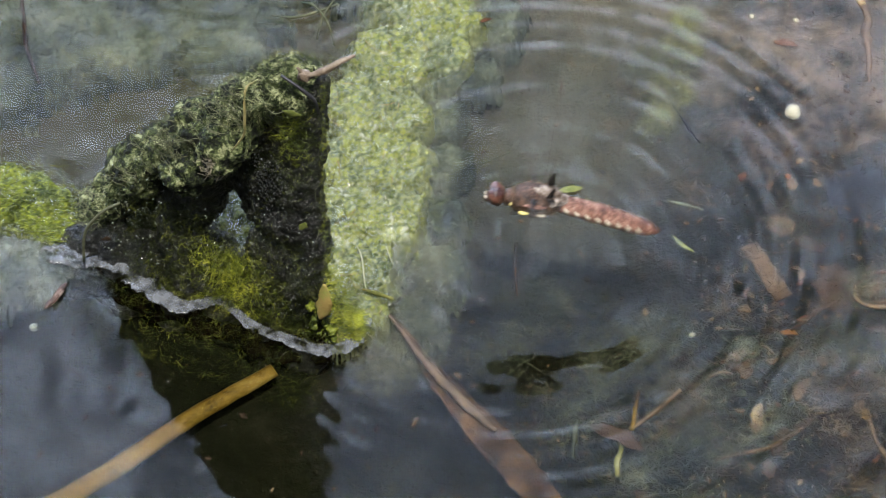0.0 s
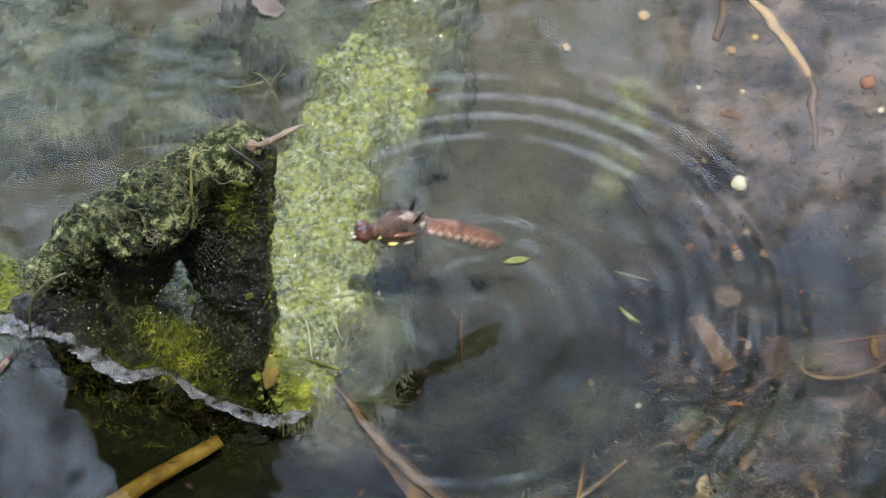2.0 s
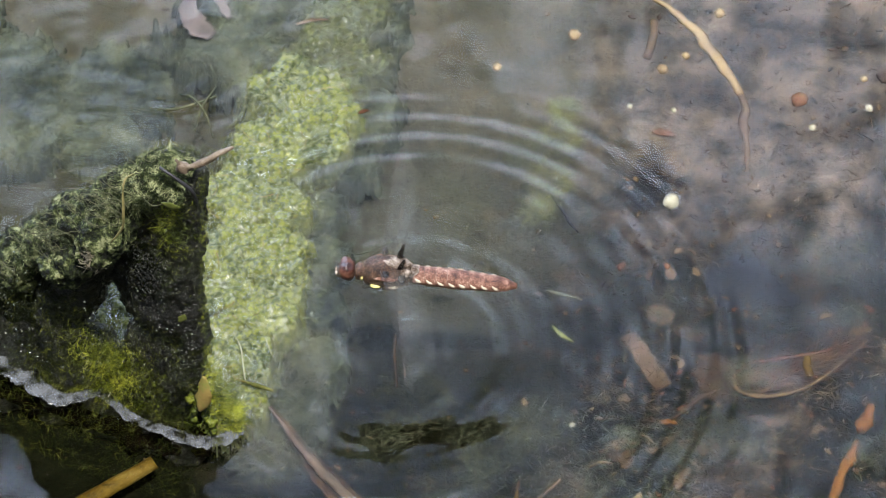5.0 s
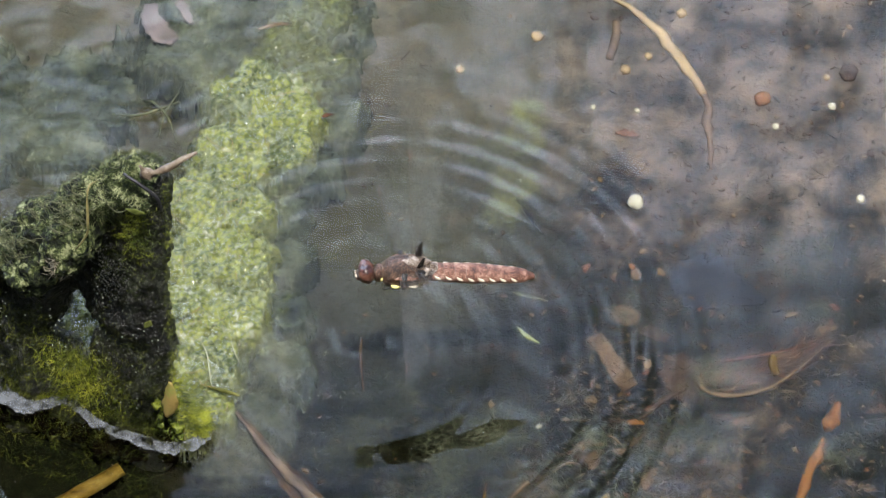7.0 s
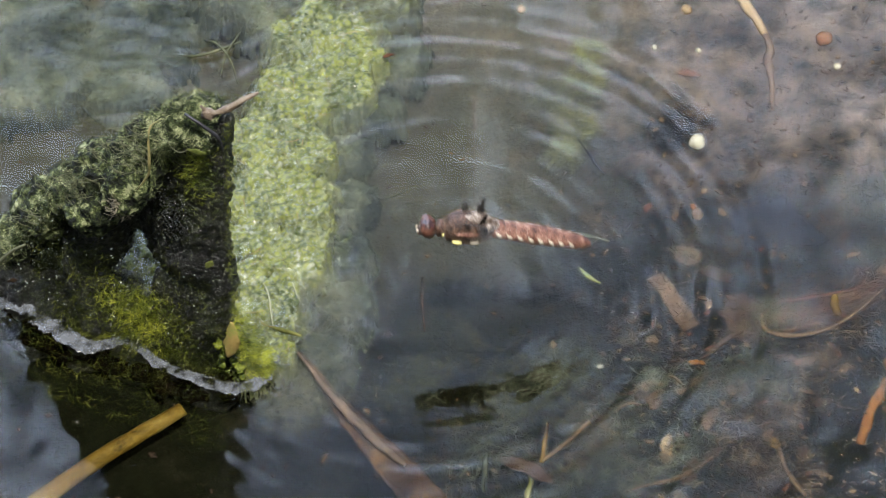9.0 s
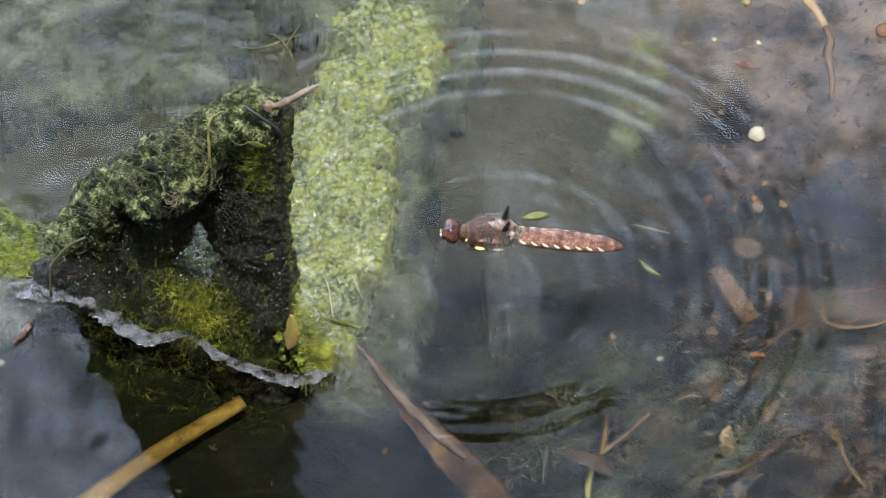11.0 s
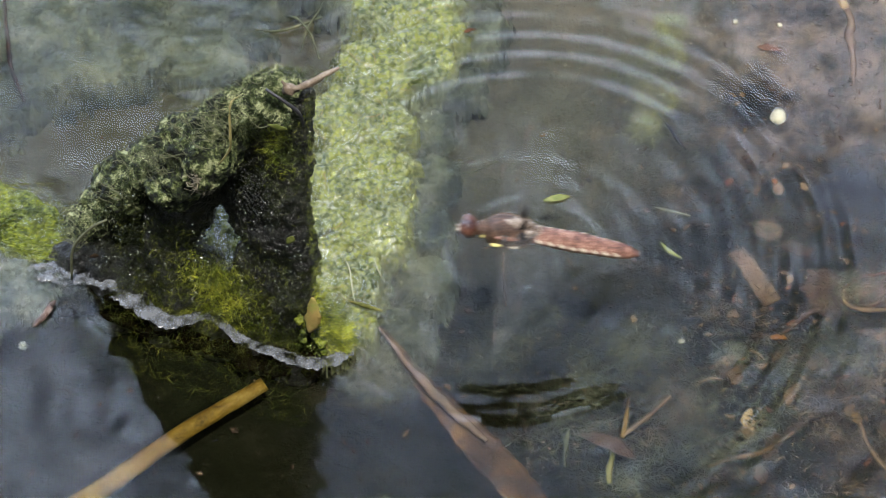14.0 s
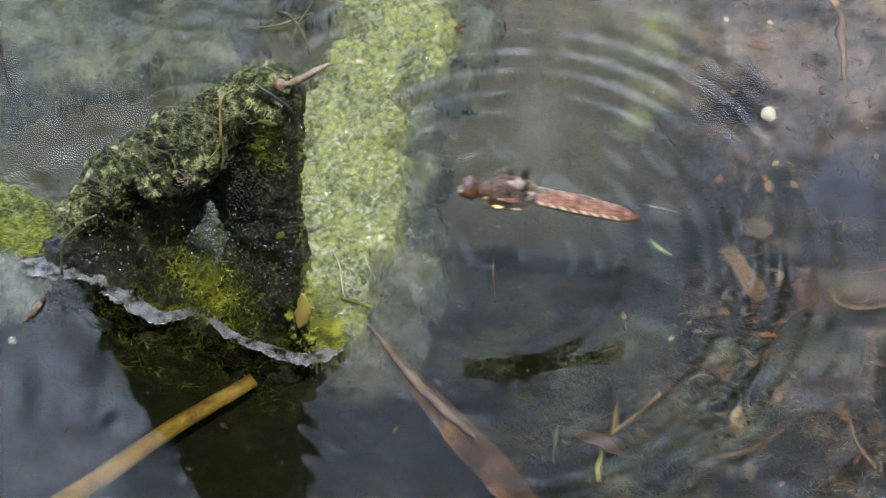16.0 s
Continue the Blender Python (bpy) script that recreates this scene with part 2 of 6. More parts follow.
ORANGE_BARK = material("orange_bark", [(0.36, (0.03, 0.013, 0.006)), (0.5, (0.07, 0.032, 0.016)), (0.66, (0.1, 0.058, 0.034))], scale=240, fine=1100, bump=0.0006, spec=0.06)
WEED_STEM = material("weed_stem", [(0.36, (0.03, 0.034, 0.008)), (0.5, (0.09, 0.092, 0.026)), (0.66, (0.15, 0.145, 0.055))], scale=200, fine=1100, bump=0.0003, spec=0.06)
DARK_BROWN_LEAF = material("dark_brown_leaf", [(0.36, (0.006, 0.004, 0.003)), (0.5, (0.017, 0.011, 0.007)), (0.66, (0.04, 0.025, 0.014))], scale=200, fine=900, bump=0.0006, spec=0.06)
RUST_LEAF = material("rust_leaf", [(0.36, (0.0105, 0.00756, 0.00473)), (0.5, (0.0289, 0.0189, 0.0116)), (0.66, (0.0525, 0.0378, 0.0236))], scale=150, fine=900, bump=0.0006, spec=0.06)
DARK_LEAF = material("dark_leaf", [(0.34, (0.004, 0.005, 0.007)), (0.6, (0.0125, 0.014, 0.017))], scale=90, fine=900, bump=0.0004, rough=(0.6, 0.9), spec=0.06)
STRAW = material("straw", [(0.36, (0.0319, 0.0217, 0.0102)), (0.5, (0.0797, 0.0542, 0.0268)), (0.66, (0.14, 0.105, 0.0638))], scale=160, fine=900, bump=0.0004, spec=0.06)
ORANGE = material("orange_stick", [(0.34, (0.0648, 0.0236, 0.004)), (0.55, (0.115, 0.0512, 0.00936)), (0.7, (0.13, 0.0787, 0.0186))], scale=150, fine=900, bump=0.0003, spec=0.06)
TWIG = material("twig", [(0.34, (0.045, 0.03, 0.02)), (0.5, (0.13, 0.095, 0.065)), (0.68, (0.3, 0.25, 0.19))], scale=200, fine=1800, bump=0.0004)
DRY_HUSK = material("dry_husk", [(0.38, (0.02, 0.012, 0.01)), (0.5, (0.1, 0.06, 0.05)), (0.64, (0.42, 0.36, 0.33))], scale=500, fine=1800, bump=0.0004)
BLACK_TWIG = material("black_twig", [(0.35, (0.008, 0.008, 0.01)), (0.65, (0.03, 0.03, 0.035))], scale=200, fine=1800, bump=0.0002, rough=(0.3, 0.6))
BLACK_BEAD = material("black_bead", [(0.4, (0.006, 0.006, 0.006)), (0.6, (0.02, 0.022, 0.018))], scale=400, bump=0, rough=(0.05, 0.15), coat=0.8)
YELLOW_LEAF = material("yellow_leaf", [(0.34, (0.2, 0.15, 0.03)), (0.52, (0.34, 0.24, 0.075)), (0.66, (0.25, 0.26, 0.06))], scale=150, fine=1200, bump=0.0003, through_light=0.25)
FRESH_LEAF = material("fresh_leaf", [(0.36, (0.0738, 0.0952, 0.0158)), (0.5, (0.127, 0.148, 0.0263)), (0.64, (0.19, 0.201, 0.0632))], scale=500, fine=1800, bump=0.0003, through_light=0.2)
PEBBLE = material("pale_pebble", [(0.34, (0.19, 0.18, 0.111)), (0.6, (0.295, 0.287, 0.215))], scale=220, fine=1500, bump=0.0003, spec=0.06)
OCHRE = material("ochre_grit", [(0.34, (0.126, 0.084, 0.0336)), (0.6, (0.231, 0.176, 0.0924))], scale=220, fine=1500, bump=0.0003, spec=0.06)
FOAM = clear_material("scum_film", (0.13, 0.14, 0.155), (0.0, 0.75), 0.2, (0.38, 0.62))
BUBBLE = clear_material("bubble", (0.42, 0.47, 0.38), (0.06, 0.32), 0.07)
SPLASH_GLINT = clear_material("splash_glint", (0.7, 0.75, 0.78), (0.02, 0.32), 0.08)
OLIVE_STEM = material("olive_stem", [(0.35, (0.07, 0.08, 0.02)), (0.6, (0.28, 0.23, 0.09))], scale=200, fine=1500, bump=0.0002)
PALE_STEM = material("pale_stem", [(0.36, (0.13, 0.14, 0.07)), (0.6, (0.3, 0.3, 0.19))], scale=200, fine=1500, bump=0.0002)
ROOTLET = material("rootlet", [(0.35, (0.0375, 0.0338, 0.0195)), (0.6, (0.195, 0.173, 0.12))], scale=200, fine=1800, bump=0.0003)
TAN_SCRAP = material("tan_scrap", [(0.35, (0.0225, 0.0144, 0.00627)), (0.5, (0.0585, 0.0382, 0.0176)), (0.65, (0.09, 0.063, 0.0315))], scale=150, fine=900, bump=0.0004, spec=0.06)
PALE_BARK = material("pale_bark", [(0.35, (0.05, 0.042, 0.038)), (0.6, (0.12, 0.102, 0.095))], scale=200, fine=1500, bump=0.0004, spec=0.06)
SPECK = material("white_speck", [(0.4, (0.8, 0.8, 0.8)), (0.6, (0.9, 0.9, 0.9))], scale=500, bump=0, rough=(0.15, 0.3))
CHITIN = material("red_brown_chitin", [(0.38, (0.03, 0.009, 0.006)), (0.46, (0.11, 0.042, 0.026)), (0.54, (0.21, 0.1, 0.068)), (0.63, (0.4, 0.25, 0.195))], scale=560, fine=3200, bump=0.0004, rough=(0.35, 0.65), sheen_mix=0.4)
DARK_CHITIN = material("dark_brown_chitin", [(0.4, (0.005, 0.003, 0.002)), (0.49, (0.035, 0.016, 0.009)), (0.56, (0.09, 0.045, 0.027)), (0.66, (0.24, 0.15, 0.1))], scale=420, fine=3200, bump=0.0005, rough=(0.2, 0.5), sheen_mix=0.4)
EYE_SKIN = material("compound_eye", [(0.38, (0.014, 0.004, 0.003)), (0.5, (0.05, 0.017, 0.012)), (0.62, (0.14, 0.065, 0.045))], scale=420, fine=5000, bump=0.0001, rough=(0.2, 0.35), coat=0.2)
RING_SKIN = material("pale_ring", [(0.4, (0.1, 0.055, 0.04)), (0.6, (0.27, 0.17, 0.13))], scale=600, fine=3000, bump=0.0001)
PALE_MARK = material("pale_mark", [(0.35, (0.4, 0.33, 0.24)), (0.6, (0.62, 0.56, 0.45))], scale=600, fine=3000, bump=0.0001, rough=(0.4, 0.6))
YELLOW_MARK = material("yellow_mark", [(0.35, (0.6, 0.5, 0.14)), (0.6, (0.8, 0.74, 0.3))], scale=600, fine=3000, bump=0.0001, rough=(0.3, 0.5))
FUZZ = material("grey_fuzz", [(0.4, (0.06, 0.04, 0.03)), (0.5, (0.2, 0.165, 0.14)), (0.6, (0.42, 0.37, 0.33))], scale=420, fine=3000, bump=0.0003, spec=0.06)
WING = clear_material("wing_membrane", (0.5, 0.55, 0.6), (0.004, 0.022), 0.45)
WING_STAIN = clear_material("wing_stain", (0.008, 0.006, 0.005), (0.55, 1.0), 0.6)
VEIN = material("wing_vein", [(0.4, (0.02, 0.014, 0.01)), (0.6, (0.06, 0.04, 0.03))], scale=600, bump=0)


# ---- shapes (all in millimetres: a pair of points and faces) ----
def mesh_of(name, shape, mat, smooth=True):
    pts, faces = shape
    me = bpy.data.meshes.new(name)
    me.from_pydata([(x * MM, y * MM, z * MM) for x, y, z in pts], [], faces)
    me.materials.append(mat)
    if smooth:
        me.polygons.foreach_set("use_smooth", [True] * len(me.polygons))
    me.update()
    return me


def part(name, shape, mat, parent, label="", smooth=True):
    ob = new(name, mesh_of(name, shape, mat, smooth))
    ob.parent = parent
    return tagged(ob, label)


def thing(name, shape, mat, label, category, group="", kind="", smooth=True):
    return tagged(new(name, mesh_of(name, shape, mat, smooth)), label, category, group, kind)


def joined(shapes):
    pts, faces = [], []
    for p, f in shapes:
        k = len(pts)
        pts += p
        faces += [tuple(i + k for i in q) for q in f]
    return pts, faces


def curve_points(knots, steps):
    """A smooth line through the knots."""
    ks = [Vector(k) for k in knots]
    if len(ks) == 2:
        return [ks[0].lerp(ks[1], i / steps) for i in range(steps + 1)]
    ks = [2 * ks[0] - ks[1]] + ks + [2 * ks[-1] - ks[-2]]
    out = []
    n = len(ks) - 3
    for i in range(steps + 1):
        u = i / steps * n
        j = min(int(u), n - 1)
        t = u - j
        a, b, c, d = ks[j:j + 4]
        out.append(0.5 * ((2 * b) + (c - a) * t + (2 * a - 5 * b + 4 * c - d) * t * t + (3 * b - 3 * c + d - a) * t ** 3))
    return out


def tube(knots, radii, sides=8, steps=14, wobble=0.0):
    line = curve_points(knots, steps)
    pts, faces = [], []
    for i, c in enumerate(line):
        way = (line[min(i + 1, steps)] - line[max(i - 1, 0)]).normalized()
        s = way.cross(Vector((0, 0.3, 1))).normalized()
        u = s.cross(way)
        f = i / steps * (len(radii) - 1)
        k = min(int(f), len(radii) - 2)
        r = radii[k] + (radii[k + 1] - radii[k]) * (f - k)
        for j in range(sides):
            a = 2 * math.pi * j / sides
            q = r * (1 + wobble * noise.noise(c * 0.31 + Vector((math.cos(a), math.sin(a), 0)) * 0.9))
            pts.append(tuple(c + s * (q * math.cos(a)) + u * (q * math.sin(a))))
    for i in range(steps):
        for j in range(sides):
            k = (j + 1) % sides
            faces.append((i * sides + j, i * sides + k, (i + 1) * sides + k, (i + 1) * sides + j))
    faces += [tuple(range(sides))[::-1], tuple(range(steps * sides, (steps + 1) * sides))]
    return pts, faces


def blade(knots, widths, thick=0.35, steps=18, across=6, curl=0.0, ragged=0.0, side=None):
    """A leaf or flat strip with thickness: it follows the knots, as wide as the widths, curled up at its edges."""
    line = curve_points(knots, steps)
    top, low = [], []
    for i, c in enumerate(line):
        way = (line[min(i + 1, steps)] - line[max(i - 1, 0)]).normalized()
        s = Vector(side) if side else way.cross(Vector((0, 0, 1))).normalized()
        u = s.cross(way)
        f = i / steps * (len(widths) - 1)
        k = min(int(f), len(widths) - 2)
        w = widths[k] + (widths[k + 1] - widths[k]) * (f - k)
        for j in range(across + 1):
            v = 2 * j / across - 1
            e = 1 + ragged * noise.noise(c * 0.45 + s * v * 3) + 0.6 * ragged * noise.noise(c * 1.3 + s * v) if abs(v) > 0.6 else 1
            p = c + s * (0.5 * w * v * e) + u * (curl * w * v * v + 0.25 * noise.noise(c * 0.3 + s * v * 2) * min(1.0, w / 5))
            h = thick * (1.2 - 0.8 * abs(v)) * 0.5
            top.append(tuple(p + u * h))
            low.append(tuple(p - u * h))
    n, row = len(top), across + 1
    faces = []
    for i in range(steps):
        for j in range(across):
            a = i * row + j
            faces.append((a, a + 1, a + row + 1, a + row))
            faces.append((n + a, n + a + row, n + a + row + 1, n + a + 1))
        for a, b in ((i * row, (i + 1) * row), ((i + 1) * row + across, i * row + across)):
            faces.append((a, b, n + b, n + a))
    for j in range(across):
        faces.append((j + 1, j, n + j, n + j + 1))
        a = steps * row + j
        faces.append((a, a + 1, n + a + 1, n + a))
    return top + low, faces


def ball(centre, radii, turns=8, rings=6, rough=0.0, seed=0.0):
    cx, cy, cz = centre
    rx, ry, rz = radii if isinstance(radii, tuple) else (radii,) * 3
    pts, faces = [], []
    for i in range(1, rings):
        a = math.pi * i / rings
        for j in range(turns):
            b = 2 * math.pi * j / turns
            d = Vector((math.sin(a) * math.cos(b), math.sin(a) * math.sin(b), math.cos(a)))
            k = 1 + rough * noise.noise(d * 1.7 + Vector((seed, seed * 2.3, cx)))
            pts.append((cx + rx * d.x * k, cy + ry * d.y * k, cz + rz * d.z * k))
    top, low = len(pts), len(pts) + 1
    pts += [(cx, cy, cz + rz), (cx, cy, cz - rz)]
    for j in range(turns):
        k = (j + 1) % turns
        faces.append((top, j, k))
        b = (rings - 2) * turns
        faces.append((low, b + k, b + j))
        for i in range(rings - 2):
            faces.append((i * turns + j, (i + 1) * turns + j, (i + 1) * turns + k, i * turns + k))
    return pts, faces


def threads(count, seat, way, length, width, bend=0.6, steps=3, rng=random):
    """Fine hairs: seat(rng) gives a foot, way(rng) its direction."""
    pts, faces = [], []
    for _ in range(count):
        p, d = Vector(seat(rng)), Vector(way(rng)).normalized()
        n = length * rng.uniform(0.4, 1.3)
        turn = Vector((rng.gauss(0, 1), rng.gauss(0, 1), rng.gauss(0, 0.6))) * bend
        s = d.cross(Vector((rng.gauss(0, 1), rng.gauss(0, 1), rng.gauss(0, 1)))).normalized()
        k = len(pts)
        for i in range(steps + 1):
            f = i / steps
            w = width * (1 - 0.75 * f)
            pts += [tuple(p + s * w), tuple(p - s * w)]
            d = (d + turn / steps).normalized()
            p = p + d * (n / steps)
        for i in range(steps):
            a = k + 2 * i
            faces.append((a, a + 1, a + 3, a + 2))
    return pts, faces


def smooth(x):
    x = min(1.0, max(0.0, x))
    return x * x * (3 - 2 * x)


# ---- the pond ----
def bed_height(x, y):
    """Depth of the pond's bed in millimetres: shelving up to the far right, with soft hummocks."""
    h = -30 + 14 * smooth((x + 0.55 * y - 35) / 60)
    h += 5.0 * noise.noise(Vector((x * 0.03, y * 0.03, 0.3))) + 2.2 * noise.noise(Vector((x * 0.09, y * 0.09, 4.3))) + 0.9 * noise.noise(Vector((x * 0.3, y * 0.3, 8.1)))
    far = max(abs(x) - 200, abs(y) - 200, 0)
    return h - min(far * 0.2, 250)


def build_bed():
    near = [i * 1.6 for i in range(-110, 111)]
    out = [176 * 1.24 ** i for i in range(1, 26)]
    axis = [-v for v in out[::-1]] + near + out
    n = len(axis)
    pts = [(x, y, bed_height(x, y)) for y in axis for x in axis]
    faces = [(j * n + i, j * n + i + 1, (j + 1) * n + i + 1, (j + 1) * n + i) for j in range(n - 1) for i in range(n - 1)]
    thing("ground", (pts, faces), MUD, "brown mud on the bed of a shallow pond, paler to the far right", "pond bed", kind="structure")


RIPPLE = Vector((20.0, 1.0, 0))
RIPPLE_R, WAVE, ARMS = 96.0, 6.4, 3


def build_water():
    """A level sheet with a round gap, and in it the ripples: a turning disc whose spiral crests run outwards like rings."""
    sides = 720
    pts, faces = [], []
    radii = [RIPPLE_R, 200, 400, 1000, 3000, 9000, 20000]
    for r in radii:
        pts += [(RIPPLE.x + r * math.cos(2 * math.pi * j / sides), RIPPLE.y + r * math.sin(2 * math.pi * j / sides), 0) for j in range(sides)]
    for i in range(len(radii) - 1):
        for j in range(sides):
            k = (j + 1) % sides
            faces.append((i * sides + j, (i + 1) * sides + j, (i + 1) * sides + k, i * sides + k))
    sheet = thing("water", (pts, faces), WATER, "calm clear pond water reflecting a pale sky", "water", kind="structure")
    rings = 330
    pts, faces = [(0, 0, 0)], []
    for i in range(1, rings + 1):
        r = RIPPLE_R * i / rings
        swell = smooth(r / 10) * (1 - smooth((r - 72) / 23))
        for j in range(sides):
            a = 2 * math.pi * j / sides
            patchy = 1.0 + 0.4 * noise.noise(Vector((1.3 * math.cos(a), 1.3 * math.sin(a), r * 0.04)))
            train = 0.8 + 0.35 * math.cos(2 * math.pi * r / 46 + a)
            ph = 2 * math.pi * r / WAVE + ARMS * a
            slow = 2 * math.pi * r / 12.5 + 2 * a
            pts.append((r * math.cos(a), r * math.sin(a), swell * patchy * ((0.025 + 0.024 * smooth((r - 28) / 30)) * train * math.sin(ph) + 0.046 * math.exp(-r / 55) * math.sin(slow))))
    for j in range(sides):
        k = (j + 1) % sides
        faces.append((0, 1 + j, 1 + k))
        for i in range(rings - 1):
            a, b = 1 + i * sides, 1 + (i + 1) * sides
            faces.append((a + j, b + j, b + k, a + k))
    disc = thing("ripples", (pts, faces), WATER, "rings of small ripples spreading over the water", "ripples", kind="structure")
    disc.location = RIPPLE * MM
    for ob in (sheet, disc):
        ob.visible_shadow = False
    return disc


def build_bank():
    """An unseen shore and hedge added behind the camera to block the sky there."""
    prof = [(-450, -260), (-560, -20), (-700, 60), (-1200, 120), (-2200, 200), (-2600, 900), (-2750, 2200), (-3100, 3600), (-4200, 4300), (-9000, 4400)]
    xs = [i * 400 for i in range(-22, 23)]
    pts = []
    for x in xs:
        for y, z in prof:
            v = Vector((x * 0.001, y * 0.001, z * 0.001))
            amp = 30 + 0.08 * max(z, 0)
            pts.append((x, y + amp * noise.noise(v * 1.7), z + amp * noise.noise(v * 2.3 + Vector((5, 0, 0)))))
    n = len(prof)
    faces = [(i * n + j, i * n + j + 1, (i + 1) * n + j + 1, (i + 1) * n + j) for i in range(len(xs) - 1) for j in range(n - 1)]
    thing("bank", (pts, faces), BANK, "unseen overgrown earth bank and hedge added behind the camera", "bank", kind="structure")


build_bed()
ripples = build_water()
build_bank()

# ---- the broken stump ----
FOOT = Vector((-26.0, -27.5, 0))                   # the right foot at the waterline
ALONG, OUT = Vector((-0.925, 0.38, 0)), Vector((-0.38, -0.925, 0))


def on_stump(s, z, w=0.0):
    return FOOT + ALONG * s + OUT * w + Vector((0, 0, z))


def crest(s):
    """The height of the broken top edge, s along the slab from its right edge."""
    table = ((-9, 96), (3, 99), (14.6, 96), (23, 84), (32, 71), (47, 51), (55, 38), (66, 15), (73, 3), (90, 0))
    for (a, h), (b, k) in zip(table, table[1:]):
        if s <= b:
            return h + (k - h) * (s - a) / (b - a) + 2.0 * noise.noise(Vector((s * 0.16, 2.0, 0)))
    return 0


def lean(s):
    """How far the crest stands behind the waterline."""
    return -1.0 - 0.0024 * max(s, 0) ** 2


def build_stump():
    stump = tagged(new("tree_stump"), "broken dark stump overgrown with moss, standing in water", "tree stump")
    rng = random.Random(5)
    lumps = []
    s = 8.6
    while s < 75:
        z = -26.0
        top = crest(s) - 12
        while z < top:
            w = lean(s) * smooth(z / max(top, 1)) - 6.5
            r = 4.6
            hollow = smooth((s - 44) / 5) * smooth((68 - s) / 8) * smooth((top - 5 - z) / 6) * smooth((z - 1) / 6)
            w -= 21 * hollow
            mid = smooth((s - 19) / 4) * smooth((35 - s) / 4) * smooth((z - 4) / 10) * smooth((54 - z) / 8)
            w -= 4.5 * mid
            hole = ((s - 28.5) / max(2.6, 6.9 - 0.22 * (z - 20))) ** 2 + ((z - 22) / 10.8) ** 2
            if hole > 1.25:
                w += 1.0 * (1 - smooth(z / 14)) + 3.4 * noise.noise(Vector((s * 0.15, z * 0.1, 1.0)))
                lumps.append(ball(tuple(on_stump(s, z, w)), r * rng.uniform(0.72, 1.2), 7, 5))
            z += 1.5 if s < 12 else 2.8
        s += 2.9
    lumps += [ball(tuple(on_stump(6.6, 1.5 * k - 8, -5.5)), 3.3, 7, 5) for k in range(64)]
    body = part("body", joined(lumps), BARK, stump)
    remesh(body, 0.7, ((7.0, 1.9), (2.2, 1.9), (0.8, 0.9)))
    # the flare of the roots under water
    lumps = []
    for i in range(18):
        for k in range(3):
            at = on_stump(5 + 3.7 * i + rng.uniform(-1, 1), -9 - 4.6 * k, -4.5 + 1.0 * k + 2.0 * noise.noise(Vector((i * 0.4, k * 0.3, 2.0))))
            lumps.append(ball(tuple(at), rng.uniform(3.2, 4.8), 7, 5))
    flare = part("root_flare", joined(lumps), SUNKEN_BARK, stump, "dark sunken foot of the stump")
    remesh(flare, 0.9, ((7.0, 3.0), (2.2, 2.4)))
    # rolled mossy crest
    lumps = []
    s = 7.0
    while s < 76:
        full = smooth((s - 13) / 8)
        z, r = crest(s) - 9.0 - full, (3.4 + 3.0 * full) * (0.55 + 0.45 * smooth((78 - s) / 22))
        for k in range(2 if full < 0.4 else 4 if 22 < s < 40 else 2):
            lumps.append(ball(tuple(on_stump(s, z - 3.2 * k + 1, lean(s) - 3 + 2.2 * k * (s > 12))), r * rng.uniform(0.55, 1.05), 7, 5))
        s += 2.0
    for k in range(10):
        lumps.append(ball(tuple(on_stump(26 + 2.2 * rng.random() * 4, crest(28) - 12 - 1.1 * k, 0.5 + rng.random())), 4.0 - 0.25 * k, 7, 5))
    cap = part("moss_cap", joined(lumps), MOSS, stump, "grey-green moss rolled over the broken edge")
    remesh(cap, 0.55, ((9.0, 5.0), (2.6, 2.4), (0.9, 1.5)))
    # lime-green moss at the foot and in the hole
    lumps = [ball(tuple(on_stump(rng.uniform(-1, 8), 20 * rng.random() ** 2 - 2, rng.uniform(-6, 0.5))), rng.uniform(0.4, 0.9), 7, 5) for _ in range(120)]
    lumps += [ball(tuple(on_stump(rng.gauss(26, 6), 15 * rng.random() ** 1.3, rng.uniform(-6, -0.6))), rng.uniform(0.35, 0.7), 7, 5) for _ in range(170)]
    lumps += [ball(tuple(on_stump(rng.uniform(2, 34), rng.uniform(-3, 3), rng.uniform(-4, -1.5))), rng.uniform(0.5, 1.0), 7, 5) for _ in range(26)]
    foot = part("foot_moss", joined(lumps), LIME, stump, "wet lime-green moss")
    remesh(foot, 0.42, ((3.0, 2.6), (1.0, 1.6), (0.5, 0.9)))

    def seat(r):
        s = r.uniform(4, 76)
        a = r.uniform(-0.6, 2.0)
        return on_stump(s, crest(s) - 9.5 + 6.0 * math.cos(a), lean(s) - 2.5 + 6.8 * math.sin(a))

    part("moss_hair", threads(15000, seat, lambda r: OUT * r.uniform(-0.5, 1.6) + Vector((r.gauss(0, 0.7), 0, r.uniform(-0.6, 1.3))), 2.0, 0.06, 4.0, 5, rng), STRAND, stump, "tangled pale moss threads")["kind"] = "stuff"

    def lip_seat(r):
        s = r.uniform(12, 72)
        return on_stump(s, crest(s) - 15 + r.uniform(-1.5, 1.5), lean(s) + r.uniform(0.5, 3.2))

    part("moss_hair", threads(1800, lip_seat, lambda r: OUT * r.uniform(0, 0.5) + Vector((r.gauss(0, 0.5), 0, r.uniform(-1.6, -0.2))), 2.6, 0.055, 1.8, 5, rng), STRAND, stump, "moss threads hanging from the lip")["kind"] = "stuff"

    def low_seat(r):
        s = r.uniform(2, 66)
        return on_stump(s, r.uniform(0, 0.75) * crest(max(s, 0)), r.uniform(-4, 2) - 5 * smooth((s - 34) / 8))

